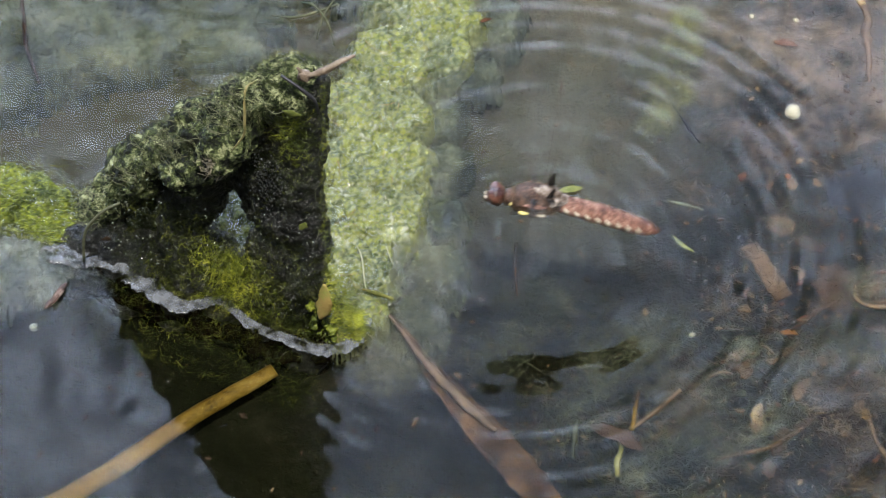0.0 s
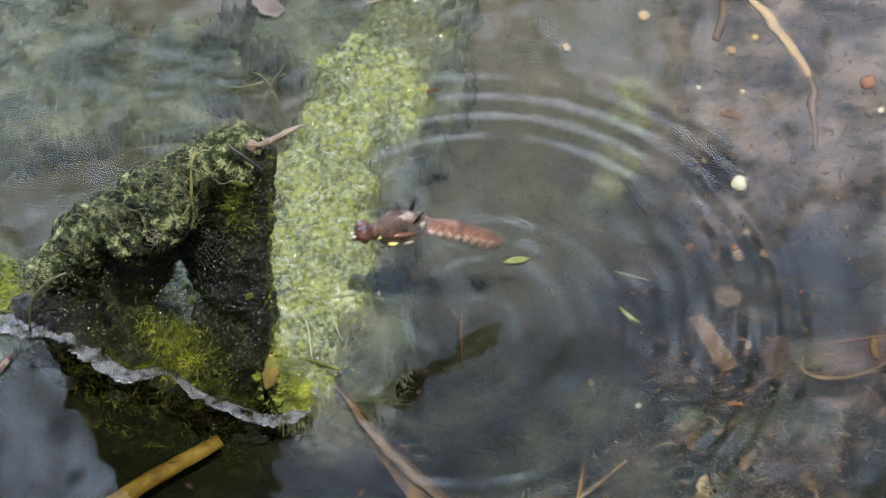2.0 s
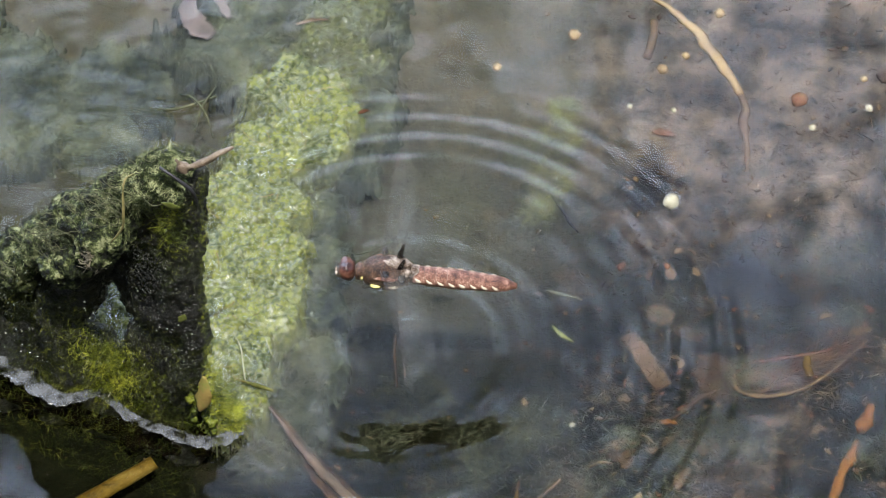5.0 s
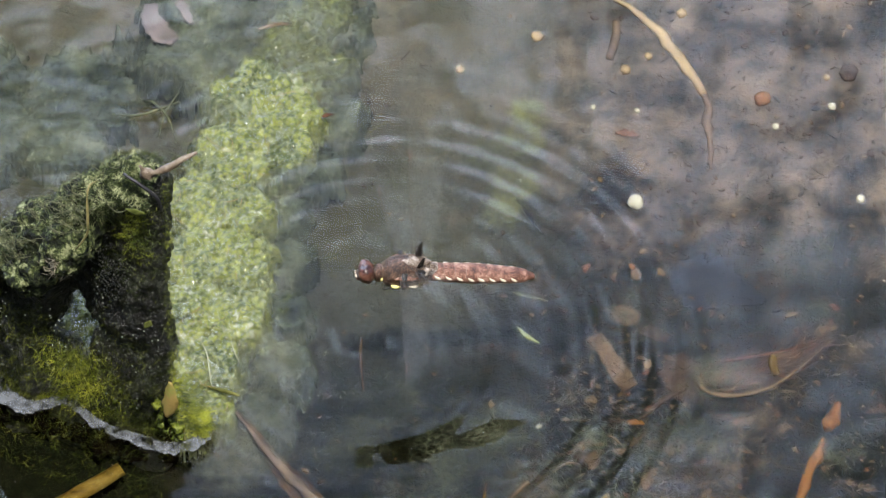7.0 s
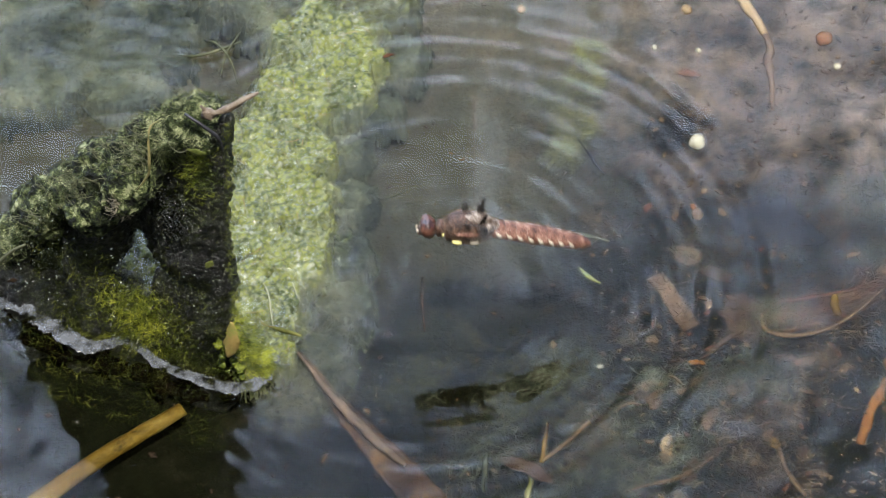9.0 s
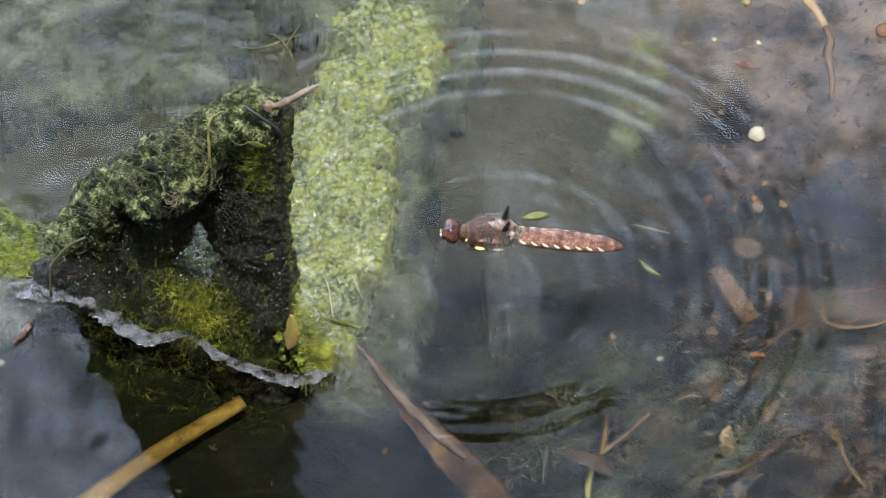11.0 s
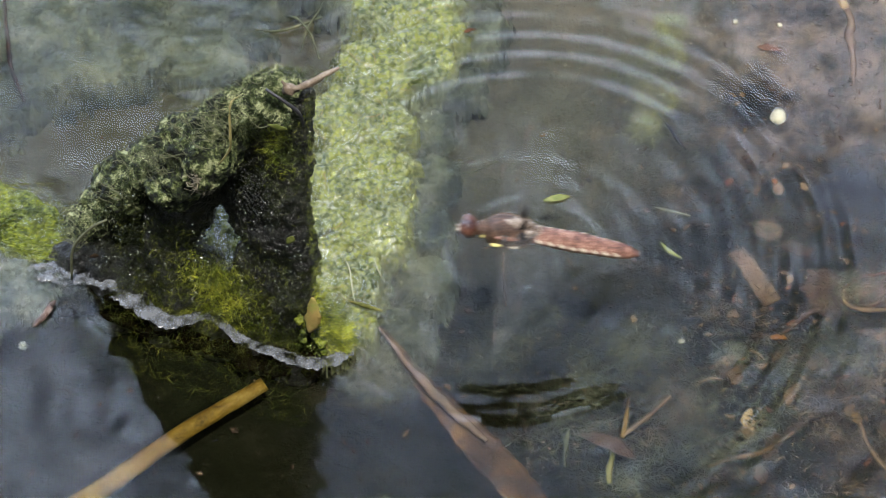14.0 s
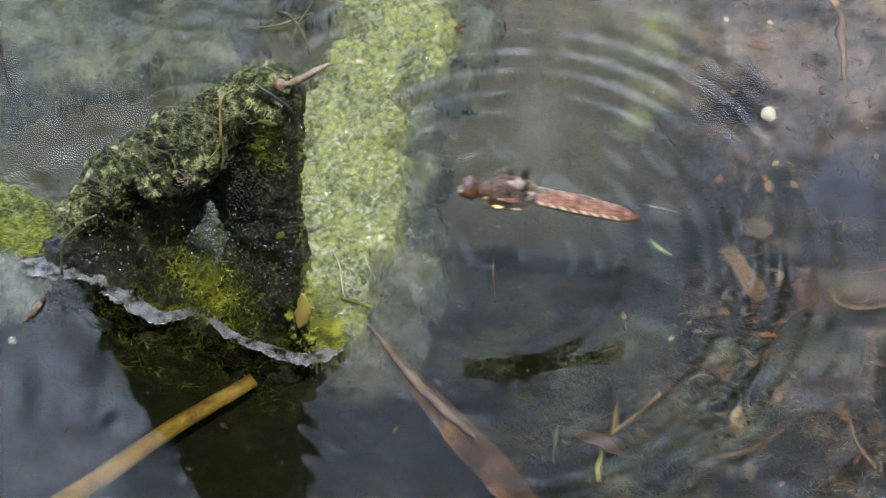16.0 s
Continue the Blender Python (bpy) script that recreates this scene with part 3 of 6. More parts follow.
    part("slime_thread", threads(220, low_seat, lambda r: OUT * r.uniform(0, 0.8) + Vector((r.gauss(0, 0.5), 0, r.uniform(-1.5, 0.2))), 4.0, 0.07, 2.6, 6, rng), PALE_WEED, stump, "hanging green algae threads")["kind"] = "stuff"
    def leg_seat(r):
        s = r.gauss(27, 5.0)
        return on_stump(s, 21 * r.random() ** 1.2 - 1, r.uniform(-4, 0.5))

    part("green_slime", threads(3800, leg_seat, lambda r: OUT * r.uniform(-0.1, 0.25) + Vector((r.gauss(0, 0.35), 0, r.uniform(-1.4, 0.6))), 3.0, 0.05, 1.3, 5, rng), GOLD_SLIME, stump, "yellow-green slime strands under the hole")["kind"] = "stuff"

    def wet_seat(r):
        return on_stump(r.uniform(4, 52), 34 * r.random() ** 2.2 - 1, r.uniform(-3, 0.5))

    part("green_slime", threads(4200, wet_seat, lambda r: OUT * r.uniform(0, 0.5) + Vector((r.gauss(0, 0.4), 0, r.uniform(-1.4, 0.3))), 3.6, 0.055, 1.8, 5, rng), SUNKEN_SLIME, stump, "dark green wet strands on the face")["kind"] = "stuff"

    def far_seat(r):
        s = r.uniform(33, 70)
        return on_stump(s, 0.6 * crest(s) * r.random() ** 1.7 - 1, r.uniform(-5, 0.5) - 8 * smooth((s - 42) / 6) * smooth((66 - s) / 6))

    part("green_slime", threads(900, far_seat, lambda r: OUT * r.uniform(0, 0.6) + Vector((r.gauss(0, 0.5), 0, r.uniform(-1.2, 0.5))), 2.8, 0.055, 1.6, 5, rng), SUNKEN_SLIME, stump, "dull green slime strands in the hollow")["kind"] = "stuff"

    def toe_seat(r):
        s = r.uniform(-6, 3)
        return on_stump(s, max(0.0, 17 + 1.8 * s) * r.random() ** 1.3 - 0.5, r.uniform(-6, -1.2))

    part("green_slime", threads(2600, toe_seat, lambda r: Vector((r.uniform(0.1, 1.2), r.gauss(0.2, 0.4), r.uniform(-0.45, 0.2))), 2.4, 0.06, 1.2, 5, rng), GOLD_SLIME, stump, "lime-green slime running out from the foot")["kind"] = "stuff"

    def edge_seat(r):
        return on_stump(r.uniform(2.6, 4.2), r.uniform(4, 88), r.uniform(-6.5, -3))

    part("green_slime", threads(900, edge_seat, lambda r: Vector((r.uniform(-0.2, 0.9), r.gauss(0, 0.4), r.uniform(-0.9, 0.9))), 1.2, 0.06, 2.5, 4, rng), LIME, stump, "short green fuzz along the broken edge")["kind"] = "stuff"

    def patch_seat(r):
        return on_stump(r.gauss(9.5, 2.6), r.gauss(72, 6.5), r.uniform(-2.5, 0.2))

    part("green_slime", threads(1100, patch_seat, lambda r: OUT * r.uniform(0, 0.6) + Vector((r.gauss(0, 0.6), 0, r.uniform(-1.0, 0.5))), 1.6, 0.07, 3.0, 4, rng), LIME, stump, "dark green moss patch on the wet face")["kind"] = "stuff"
    drips = [ball(tuple(on_stump(rng.uniform(4, 60), rng.uniform(2, 46), rng.uniform(-3.0, 0.6))), rng.uniform(0.1, 0.26), 7, 5) for _ in range(320)]
    part("water_drop", joined(drips), BUBBLE, stump, "glistening wet drops")["kind"] = "stuff"

    def sunk_seat(r):
        s = r.uniform(2, 74)
        d = r.random() ** 1.4
        return on_stump(s, -1 - 26 * d, r.uniform(-2, 3) + 9 * d)

    # threads added below the waterline, coloured as the mirror image of the leg
    part("slime_thread", threads(2600, sunk_seat, lambda r: OUT * r.uniform(0, 0.8) + Vector((r.gauss(0, 0.7), 0, r.uniform(-1.2, 0.2))), 3.2, 0.06, 3.0, 5, rng), SUNKEN_SLIME, stump, "dim green threads under water, added for the stump's reflection")["kind"] = "stuff"
    def face_seat(r):
        s = r.uniform(5, 20)
        return on_stump(s, r.uniform(15, 84), r.uniform(-3.5, 0.5))

    part("green_slime", threads(150, face_seat, lambda r: OUT * r.uniform(0, 0.6) + Vector((r.gauss(0, 0.5), 0, r.uniform(-1.4, 0.2))), 1.6, 0.05, 4.0, 6, rng), LIME, stump, "green slime on the dark face")["kind"] = "stuff"
    beads = [ball(tuple(on_stump(rng.gauss(16.5, 2.2), rng.gauss(52, 5), rng.uniform(-2.2, -0.6))), rng.uniform(0.12, 0.32), 8, 6) for _ in range(330)]
    part("wet_bead", joined(beads), BLACK_BEAD, stump, "cluster of glistening black beads")["kind"] = "stuff"
    # the snapped twig and the stems on the crest
    part("twig", joined([tube([tuple(on_stump(5.5, 97.5, 2)), tuple(on_stump(3.6, 100.0, 3)), tuple(on_stump(0.4, 101.6, 2)), (-19.7, -25.8, 103.4)], (0.8, 1.0, 0.6, 0.75, 0.4), 9, 22, 1.0),
                         ball(tuple(on_stump(4.2, 99.8, 3)), (1.7, 1.3, 1.5), 10, 8, 0.9, 2.0), tube([tuple(on_stump(4.2, 99.6, 3)), tuple(on_stump(5.6, 102.4, 3.5))], (0.6, 0.3), 6, 5, 0.4)]), TWIG, stump, "snapped pale brown twig end")
    part("dark_twig", tube([tuple(on_stump(9.5, 98.5, 4)), tuple(on_stump(4.5, 96.5, 4.5)), tuple(on_stump(1.6, 92.5, 3.5)), tuple(on_stump(1.4, 86.5, 2))], (0.3, 0.4, 0.45, 0.3), 7, 14, 0.4), BLACK_TWIG, stump, "wet black twig")
    part("stem", tube([tuple(on_stump(16.5, 91, 2)), tuple(on_stump(17.5, 92, 6)), tuple(on_stump(17, 83, 8)), tuple(on_stump(17.4, 78, 8)), tuple(on_stump(20.5, 71, 8))], (0.16, 0.24, 0.36, 0.3, 0.15), 6, 14, 0.2), OLIVE_STEM, stump, "thin yellow-green stem")
    part("stem", tube([tuple(on_stump(52, 32, 4)), tuple(on_stump(56, 28, 5)), tuple(on_stump(61, 18, 5)), tuple(on_stump(62, 6, 5))], (0.3, 0.4, 0.4, 0.3), 6, 14), PALE_THREAD, stump, "thin dull green stem")
    curl = []
    for k in range(120):
        s0, a0, q = (rng.uniform(21, 44) if k % 2 else rng.uniform(10, 72)), rng.uniform(-0.3, 1.7), rng.uniform(1.2, 3.6)
        turn0 = rng.uniform(0, 6.28)
        loop = []
        for i in range(6):
            b = turn0 + 0.9 * i
            loop.append(tuple(on_stump(s0 + q * math.cos(b), crest(s0) - 8.5 + 7.2 * math.cos(a0) + 0.8 * q * math.sin(b), lean(s0) - 1.0 + 8.0 * math.sin(a0) + rng.uniform(-0.8, 0.8))))
        curl.append(tube(loop, (0.06, 0.12, 0.06), 4, 12))
    part("moss_curl", joined(curl), PALE_THREAD, stump, "dry pale moss strings curled over the crest")["kind"] = "stuff"
    root = []
    for k in range(90):
        q = [tuple(on_stump(26.5 + 0.7 * rng.gauss(0, d), 61.5 - 0.8 * d + 0.8 * rng.gauss(0, d), 5.5 + rng.gauss(0, 0.8))) for d in (0.9, 1.5, 2.0, 2.6)]
        root.append(tube(q, (rng.uniform(0.1, 0.22), 0.14, 0.06), 5, 9, 0.6))
    part("root_knot", joined(root), ROOTLET, stump, "pale knot of dry rootlets")
    part("leaf", blade([tuple(on_stump(2.5, 9, 1.5)), tuple(on_stump(1.5, 15, 1.2)), tuple(on_stump(1.8, 21, 0.2))], (1.0, 3.0, 3.8, 3.5, 2.5, 0.7), 0.4, 16, 6, 0.12, 0.25, side=ALONG), YELLOW_LEAF, stump, "small yellow leaf")
    part("leaf", blade([tuple(on_stump(6, 44, 4)), tuple(on_stump(5, 46, 4)), tuple(on_stump(4.5, 47.5, 4))], (0.5, 2.2, 0.4), 0.2, 8, 4, side=ALONG), FRESH_LEAF, stump, "tiny fresh green leaf")
    part("leaf", blade([tuple(on_stump(8, 90, 7)), tuple(on_stump(5.5, 90.5, 7.4)), tuple(on_stump(3.4, 90.5, 7))], (0.4, 2.4, 0.4), 0.2, 8, 4, side=(0, 0, 1)), FRESH_LEAF, stump, "tiny fresh green leaf")
    part("leaf", blade([tuple(on_stump(58, 14, 3)), tuple(on_stump(56.4, 15.2, 3)), tuple(on_stump(55.4, 15.6, 3))], (0.4, 1.9, 0.4), 0.2, 8, 4, side=(0, 0, 1)), RUST_LEAF, stump, "tiny red-brown leaf")
    return stump


def remesh(ob, voxel, lumps):
    m = ob.modifiers.new("melt", "REMESH")
    m.mode, m.voxel_size, m.use_smooth_shade = "VOXEL", voxel * MM, True
    for size, depth in lumps:
        t = bpy.data.textures.new("lumps", "CLOUDS")
        t.noise_scale, t.noise_depth = size * MM, 3
        d = ob.modifiers.new("lumps", "DISPLACE")
        d.texture, d.strength, d.mid_level = t, depth * MM, 0.55


build_stump()

# scum along the waterline
def build_scum():
    knots = [(-96.3, -1.7, 0.3), (-88.2, -2.1, 0.3), (-80.8, -2.1, 0.3), (-74.6, -7.2, 0.3), (-70.1, -11.6, 0.3), (-63.5, -17.0, 0.3), (-57.9, -17.0, 0.3), (-52.2, -15.7, 0.3), (-46.0, -22.4, 0.3), (-39.3, -26.1, 0.3), (-31.3, -29.9, 0.3), (-25.4, -30.6, 0.3), (-20.6, -27.5, 0.3), (-18.0, -21.6, 0.3), (-17.2, -17.5, 0.3)]
    return thing("scum", blade(knots, (3.5, 7.5, 8.0, 6.0, 5.0, 4.6, 3.0, 2.6, 2.8, 2.8, 3.2, 3.4, 3.6, 2.6, 1.0), 0.25, 300, 8, 0.0, 0.4), FOAM, "whitish scum film along the waterline of the stump", "scum")


build_scum()


# ---- algae ----
def mat_shape(spots, low, high, step=0.45, cell=0.55, lift=1.1):
    """A bubbly mat: the union of round spots (x, y, radius), thinning out at its rim."""
    x0, x1 = min(s[0] - 1.5 * s[2] for s in spots), max(s[0] + 1.5 * s[2] for s in spots)
    y0, y1 = min(s[1] - 1.5 * s[2] for s in spots), max(s[1] + 1.5 * s[2] for s in spots)
    nx, ny = int((x1 - x0) / step), int((y1 - y0) / step)
    pts, faces, seen = [], [], {}

    def height(x, y):
        f = max(1 - math.hypot(x - a, y - b) / r for a, b, r in spots)
        f += 0.3 * noise.noise(Vector((x * 0.13, y * 0.13, 3.0))) + 0.2 * noise.noise(Vector((x * 0.5, y * 0.5, 1.0))) + 0.12 * noise.noise(Vector((x * 1.3, y * 1.3, 1.0)))
        if f < 0:
            return None
        v = Vector((x * cell, y * cell, 0.5))
        dome = 1 - min(1.0, noise.voronoi(v)[0][0] * 1.6)
        dome2 = 1 - min(1.0, noise.voronoi(v * 0.43)[0][0] * 1.5)
        return low + (high - low) * smooth(f * 3.2) + lift * (dome * 0.6 + dome2 * 0.9) * smooth(f * 4) + 1.3 * noise.noise(Vector((x * 0.25, y * 0.25, 7.0))) + 0.5 * noise.noise(Vector((x * 1.1, y * 1.1, 2.0)))

    for j in range(ny + 1):
        for i in range(nx + 1):
            h = height(x0 + i * step, y0 + j * step)
            if h is not None:
                seen[i, j] = len(pts)
                pts.append((x0 + i * step, y0 + j * step, h))
    for (i, j), a in seen.items():
        b, c, d = seen.get((i + 1, j)), seen.get((i + 1, j + 1)), seen.get((i, j + 1))
        if b and c and d:
            faces.append((a, b, c, d))
    return pts, faces


def spot(p, r):
    return (p[0], p[1], r)


def in_spots(spots, z, spread=1.0):
    def seat(r):
        a, b, q = r.choice(spots)
        t, d = r.uniform(0, 2 * math.pi), q * spread * math.sqrt(r.random())
        return (a + d * math.cos(t), b + d * math.sin(t), z + r.uniform(-1.5, 1.0))
    return seat


def bubble_glint(p, r, sides=12, ribs=4):
    """A pale ring shaped as the highlight round a gas bubble's edge."""
    pts = []
    for i in range(sides):
        a = 2 * math.pi * i / sides
        for j in range(ribs):
            b = 2 * math.pi * j / ribs
            q = r + 0.07 * math.cos(b)
            pts.append((p[0] + q * math.cos(a), p[1] + q * math.sin(a), p[2] + 0.07 * math.sin(b)))
    return pts, [(i * ribs + j, (i + 1) % sides * ribs + j, (i + 1) % sides * ribs + (j + 1) % ribs, i * ribs + (j + 1) % ribs) for i in range(sides) for j in range(ribs)]


def build_algae_mat(name, spots, mat, label, low, high, hairs, hair_mat, bubbles=0, lift=1.1, sheet=True, long=6.0, wide=0.055):
    rng = random.Random(len(spots) * 7 + hairs)
    ob = tagged(new(name), label, "algae")
    if sheet:
        part("mat", mat_shape(spots, low, high, lift=lift), mat, ob)
    part("filament", threads(hairs, in_spots(spots, high + 0.4), lambda r: Vector((r.gauss(0, 1), r.gauss(0, 1), r.uniform(-0.2, 0.35))), long, wide, 2.6, 6, rng), hair_mat, ob)["kind"] = "stuff"
    part("fringe", threads(hairs // 2, in_spots(spots, high - 1.6, 1.35), lambda r: Vector((r.gauss(0, 1), r.gauss(0, 1), r.uniform(-0.5, 0.2))), long, 0.055, 2.6, 6, rng), PALE_THREAD, ob)["kind"] = "stuff"
    if bubbles:
        seat = in_spots(spots, high + 0.9)
        part("bubble", joined([bubble_glint(seat(rng), rng.choice((0.2, 0.35, 0.5, 0.7, 0.9))) for _ in range(bubbles)] + [ball(seat(rng), rng.choice((0.12, 0.16, 0.22, 0.3, 0.45)), 10, 7) for _ in range(bubbles)]), BUBBLE, ob, "tiny gas bubbles and pale rings for their highlights")["kind"] = "stuff"
    return ob



MAIN = [spot((-23.6, -22.4, -3.0), 4), spot((-19.3, -17.0, -3.0), 7), spot((-19.4, -3.4, -3.0), 11), spot((-23.6, 12.1, -3.0), 14), spot((-12.8, 10.3, -3.0), 12), spot((-22.4, 29.5, -3.0), 14), spot((-12.8, 27.7, -3.0), 13), spot((-19.8, 45.4, -3.0), 14), spot((-10.2, 43.6, -3.0), 10), spot((-11.6, 59.7, -3.0), 14), spot((-3.3, 65.1, -3.0), 13), spot((-6.1, 77.8, -3.0), 15), spot((2.2, 72.3, -3.0), 9)]
main_mat = build_algae_mat("algae_mat", MAIN, ALGAE, "bright yellow-green bubbly algae mat floating beside the stump", -15, -0.4, 3600, GREEN_THREAD, 420, lift=1.4)
part("fibre", threads(70, in_spots(MAIN, 1.6, 0.8), lambda r: Vector((r.gauss(0.3, 0.6), r.gauss(-0.6, 0.6), r.uniform(-0.1, 0.15))), 6.0, 0.1, 1.2, 6, random.Random(12)), OCHRE, main_mat, "dry tan fibres lying on the algae")["kind"] = "stuff"
build_algae_mat("algae_mat", [spot((-50.0, 9.0, -1.0), 6), spot((-47.0, 3.0, -1.0), 5), spot((-53.5, 4.0, -1.0), 5), spot((-50.0, 16.0, -1.0), 5)], ALGAE, "pale bubbly algae floating behind the stump's hole", -10, -0.6, 200, GREEN_THREAD, 40, lift=1.4)
clump = build_algae_mat("algae_mat", [spot((-105.3, 20.5, -2.0), 8), spot((-98.0, 19.0, -2.0), 7), spot((-97.5, 10.5, -2.0), 8), spot((-114.0, 14.3, -2.0), 15), spot((-91.5, 7.0, -2.0), 6), spot((-93.5, 15.0, -2.0), 6)], LUSH_ALGAE, "lush bright green algae clump at the stump's low end", -13, -0.4, 500, GREEN_THREAD, 60, lift=1.8)
part("strand", threads(600, in_spots([(-104.0, 17.0, 9), (-98.5, 12.0, 9), (-112, 12, 10), (-91.0, 8.0, 8)], 1.2), lambda r: Vector((r.choice((-1, 1)) * r.uniform(0.6, 1), r.gauss(0, 0.25), r.uniform(-0.15, 0.25))), 6.0, 0.13, 1.1, 6, random.Random(31)), LUSH_ALGAE, clump, "wavy bright green strands")["kind"] = "stuff"
build_algae_mat("algae_mat", [spot((-3.4, 95.8, -9.0), 20), spot((-11.8, 94.0, -9.0), 18), spot((5.1, 107.0, -9.0), 20), spot((-20.3, 105.1, -9.0), 20)], DULL_ALGAE, "dull green submerged algae", -24, -8, 3000, PALE_THREAD)
build_algae_mat("algae_mat", [spot((-92.9, 84.0, -16.0), 22), spot((-73.3, 82.0, -16.0), 18), spot((-107.0, 74.0, -16.0), 24), spot((-82.2, 92.3, -16.0), 26), spot((-55.2, 77.7, -16.0), 14), spot((-102.3, 101.6, -16.0), 30), spot((-51.3, 92.3, -16.0), 18)], DULL_ALGAE, "dull green submerged algae under still water", -34, -22, 2600, PALE_THREAD, lift=1.4, long=7.0, wide=0.07)
build_algae_mat("algae_mat", [spot((50.8, 60.6, -8.0), 5), spot((55.4, 51.6, -8.0), 6), spot((58.5, 65.1, -8.0), 5), spot((60.1, 74.2, -8.0), 4), spot((52.5, 42.8, -8.0), 4)], DULL_ALGAE, "small pale green algae tuft under water", -9, -5.0, 2000, TUFT_THREAD, 8, sheet=False, long=3.6, wide=0.07)
build_algae_mat("algae_mat", [spot((39.5, -24.2, -14.0), 9), spot((22.4, -10.3, -14.0), 8), spot((51.9, -17.8, -14.0), 8), spot((31.1, -39.1, -14.0), 9), spot((12.7, -23.6, -14.0), 8), spot((57.8, -38.0, -14.0), 9)], DULL_ALGAE, "hazy grey-green weed drifting over the pond bed", -18, -14, 2600, PALE_WEED, sheet=False, long=3.2, wide=0.07)
build_algae_mat("algae_mat", [spot((-8.6, -25.7, -9.0), 10), spot((-15.2, -29.6, -8.0), 8), spot((-5.9, -5.4, -9.0), 9)], DULL_ALGAE, "thin dull algae fringe under water", -12, -6, 1500, PALE_THREAD, sheet=False)

build_algae_mat("algae_mat", [spot((-104.6, -2.4, -5.0), 11), spot((-96.4, -4.1, -5.0), 9), spot((-112.6, -4.1, -5.0), 14)], DULL_ALGAE, "grey-green bubbly algae at the stump's low end", -14, -2.5, 1100, PALE_WEED, 160)

build_algae_mat("algae_mat", [spot((-6.6, -15.6, -9.0), 8), spot((-1.9, -0.3, -9.0), 9), spot((-2.6, 15.2, -9.0), 9), spot((-0.5, 30.9, -9.0), 9), spot((-1.9, 45.1, -9.0), 9), spot((6.4, 61.2, -9.0), 9), spot((10.6, 77.5, -9.0), 11)], DULL_ALGAE, "hazy grey-green algae sinking away under water", -22, -9, 3200, PALE_WEED)

build_algae_mat("algae_mat", [spot((-4.0, 85.5, -4.0), 10), spot((4.5, 83.0, -4.0), 9), spot((10.0, 90.0, -4.0), 9), spot((-2.7, 90.4, -6.0), 11), spot((2.3, 101.5, -6.0), 11), spot((9.3, 110.9, -6.0), 11), spot((5.0, 90.4, -6.0), 8)], DIMMED_ALGAE, "green algae under the water, its dimming put into the colour", -20, -4, 2600, PALE_THREAD, 60)

# ---- loose things in the water ----
def lying(name, shape, mat, label, category, group=""):
    return thing(name, shape, mat, label, category, group)


lying("reed_stem", tube([(-101.2, -68.9, -25.0), (-80.2, -57.5, -20.0), (-60.5, -44.0, -14.0), (-39.8, -31.6, -9.0)], (2.7, 2.6, 2.4, 2.2, 1.9), 12, 26, 0.12), REED, "yellow dead reed stem lying under water by the stump", "reed")
lying("sunken_leaf", blade([(-11.9, -18.7, -3.0), (-3.2, -31.8, -7.0), (7.4, -46.0, -10.0), (18.0, -58.5, -14.0), (29.8, -73.3, -19.0)], (0.6, 3.6, 6.5, 9, 8.5, 6), 0.5, 40, 8, 0.06, 0.16), LONG_LEAF, "long brown dead leaf blade sunk in the water", "leaf")
lying("dry_stalk", tube([(-12.6, -19.4, -1.0), (-3.2, -33.8, -3.0), (5.0, -43.2, -5.0), (12.4, -50.8, -6.5)], (0.4, 0.9, 1.4, 1.1, 0.6), 8, 26, 0.6), STALK, "dull brown stalk lying in the water", "stalk")
lying("dry_stalk", tube([(-19.3, -13.3, 1.5), (-15.6, -14.7, 1.5), (-11.7, -16.4, 1.5)], (0.3, 0.5, 0.3), 7, 14, 0.6), WEED_STEM, "short yellowish stalk at the stump's foot", "stalk")
lying("dry_stalk", tube([(-21.0, -0.1, 2.5), (-19.4, -4.4, 2.5), (-18.6, -12.1, 2.5), (-18.2, -14.1, 2.5)], (0.12, 0.2, 0.18, 0.12), 6, 18, 0.3), PALE_STEM, "thin whitish stalk lying on the algae", "stalk")
lying("dry_stalk", tube([(-13.6, -0.6, 2.0), (-12.7, -4.0, 2.0), (-11.7, -6.6, 2.0)], (0.1, 0.15, 0.1), 6, 12, 0.3), PALE_STEM, "fine whitish stalk lying on the algae", "stalk")
lying("leaf_scrap", blade([(9.2, 69.5, 1.5), (10.6, 70.2, 1.5), (12.0, 70.3, 1.5)], (0.5, 1.3, 0.9, 0.4), 0.3, 10, 5, 0.1, 0.6), ORANGE_BARK, "small reddish leaf scrap at the algae's edge", "leaf", "scraps on the bed")
lying("sunken_leaf", blade([(34.1, -44.2, -17.0), (40.8, -46.7, -17.0), (47.3, -51.6, -17.0)], (0.6, 4, 4.5, 0.6), 0.4, 14, 6, 0.12, 0.3), RUST_LEAF, "reddish dead leaf on the pond bed", "leaf")
lying("sunken_twig", tube([(44.1, -45.5, -16.0), (48.8, -42.4, -14.0), (56.2, -35.9, -12.0)], (0.7, 0.6, 0.4), 6, 10, 0.3), STRAW, "straw-coloured twig under water", "twig")
lying("sunken_twig", tube([(44.5, -45.8, -16.0), (45.5, -41.2, -13.0), (46.2, -36.4, -11.0)], (0.6, 0.6, 0.3), 6, 10, 0.3), REED, "short yellow twig under water", "twig")


def rest(points, lift=0.4):
    """Let points sink on to the bed."""
    return [(x, y, bed_height(x, y) + lift) for x, y, _ in points]


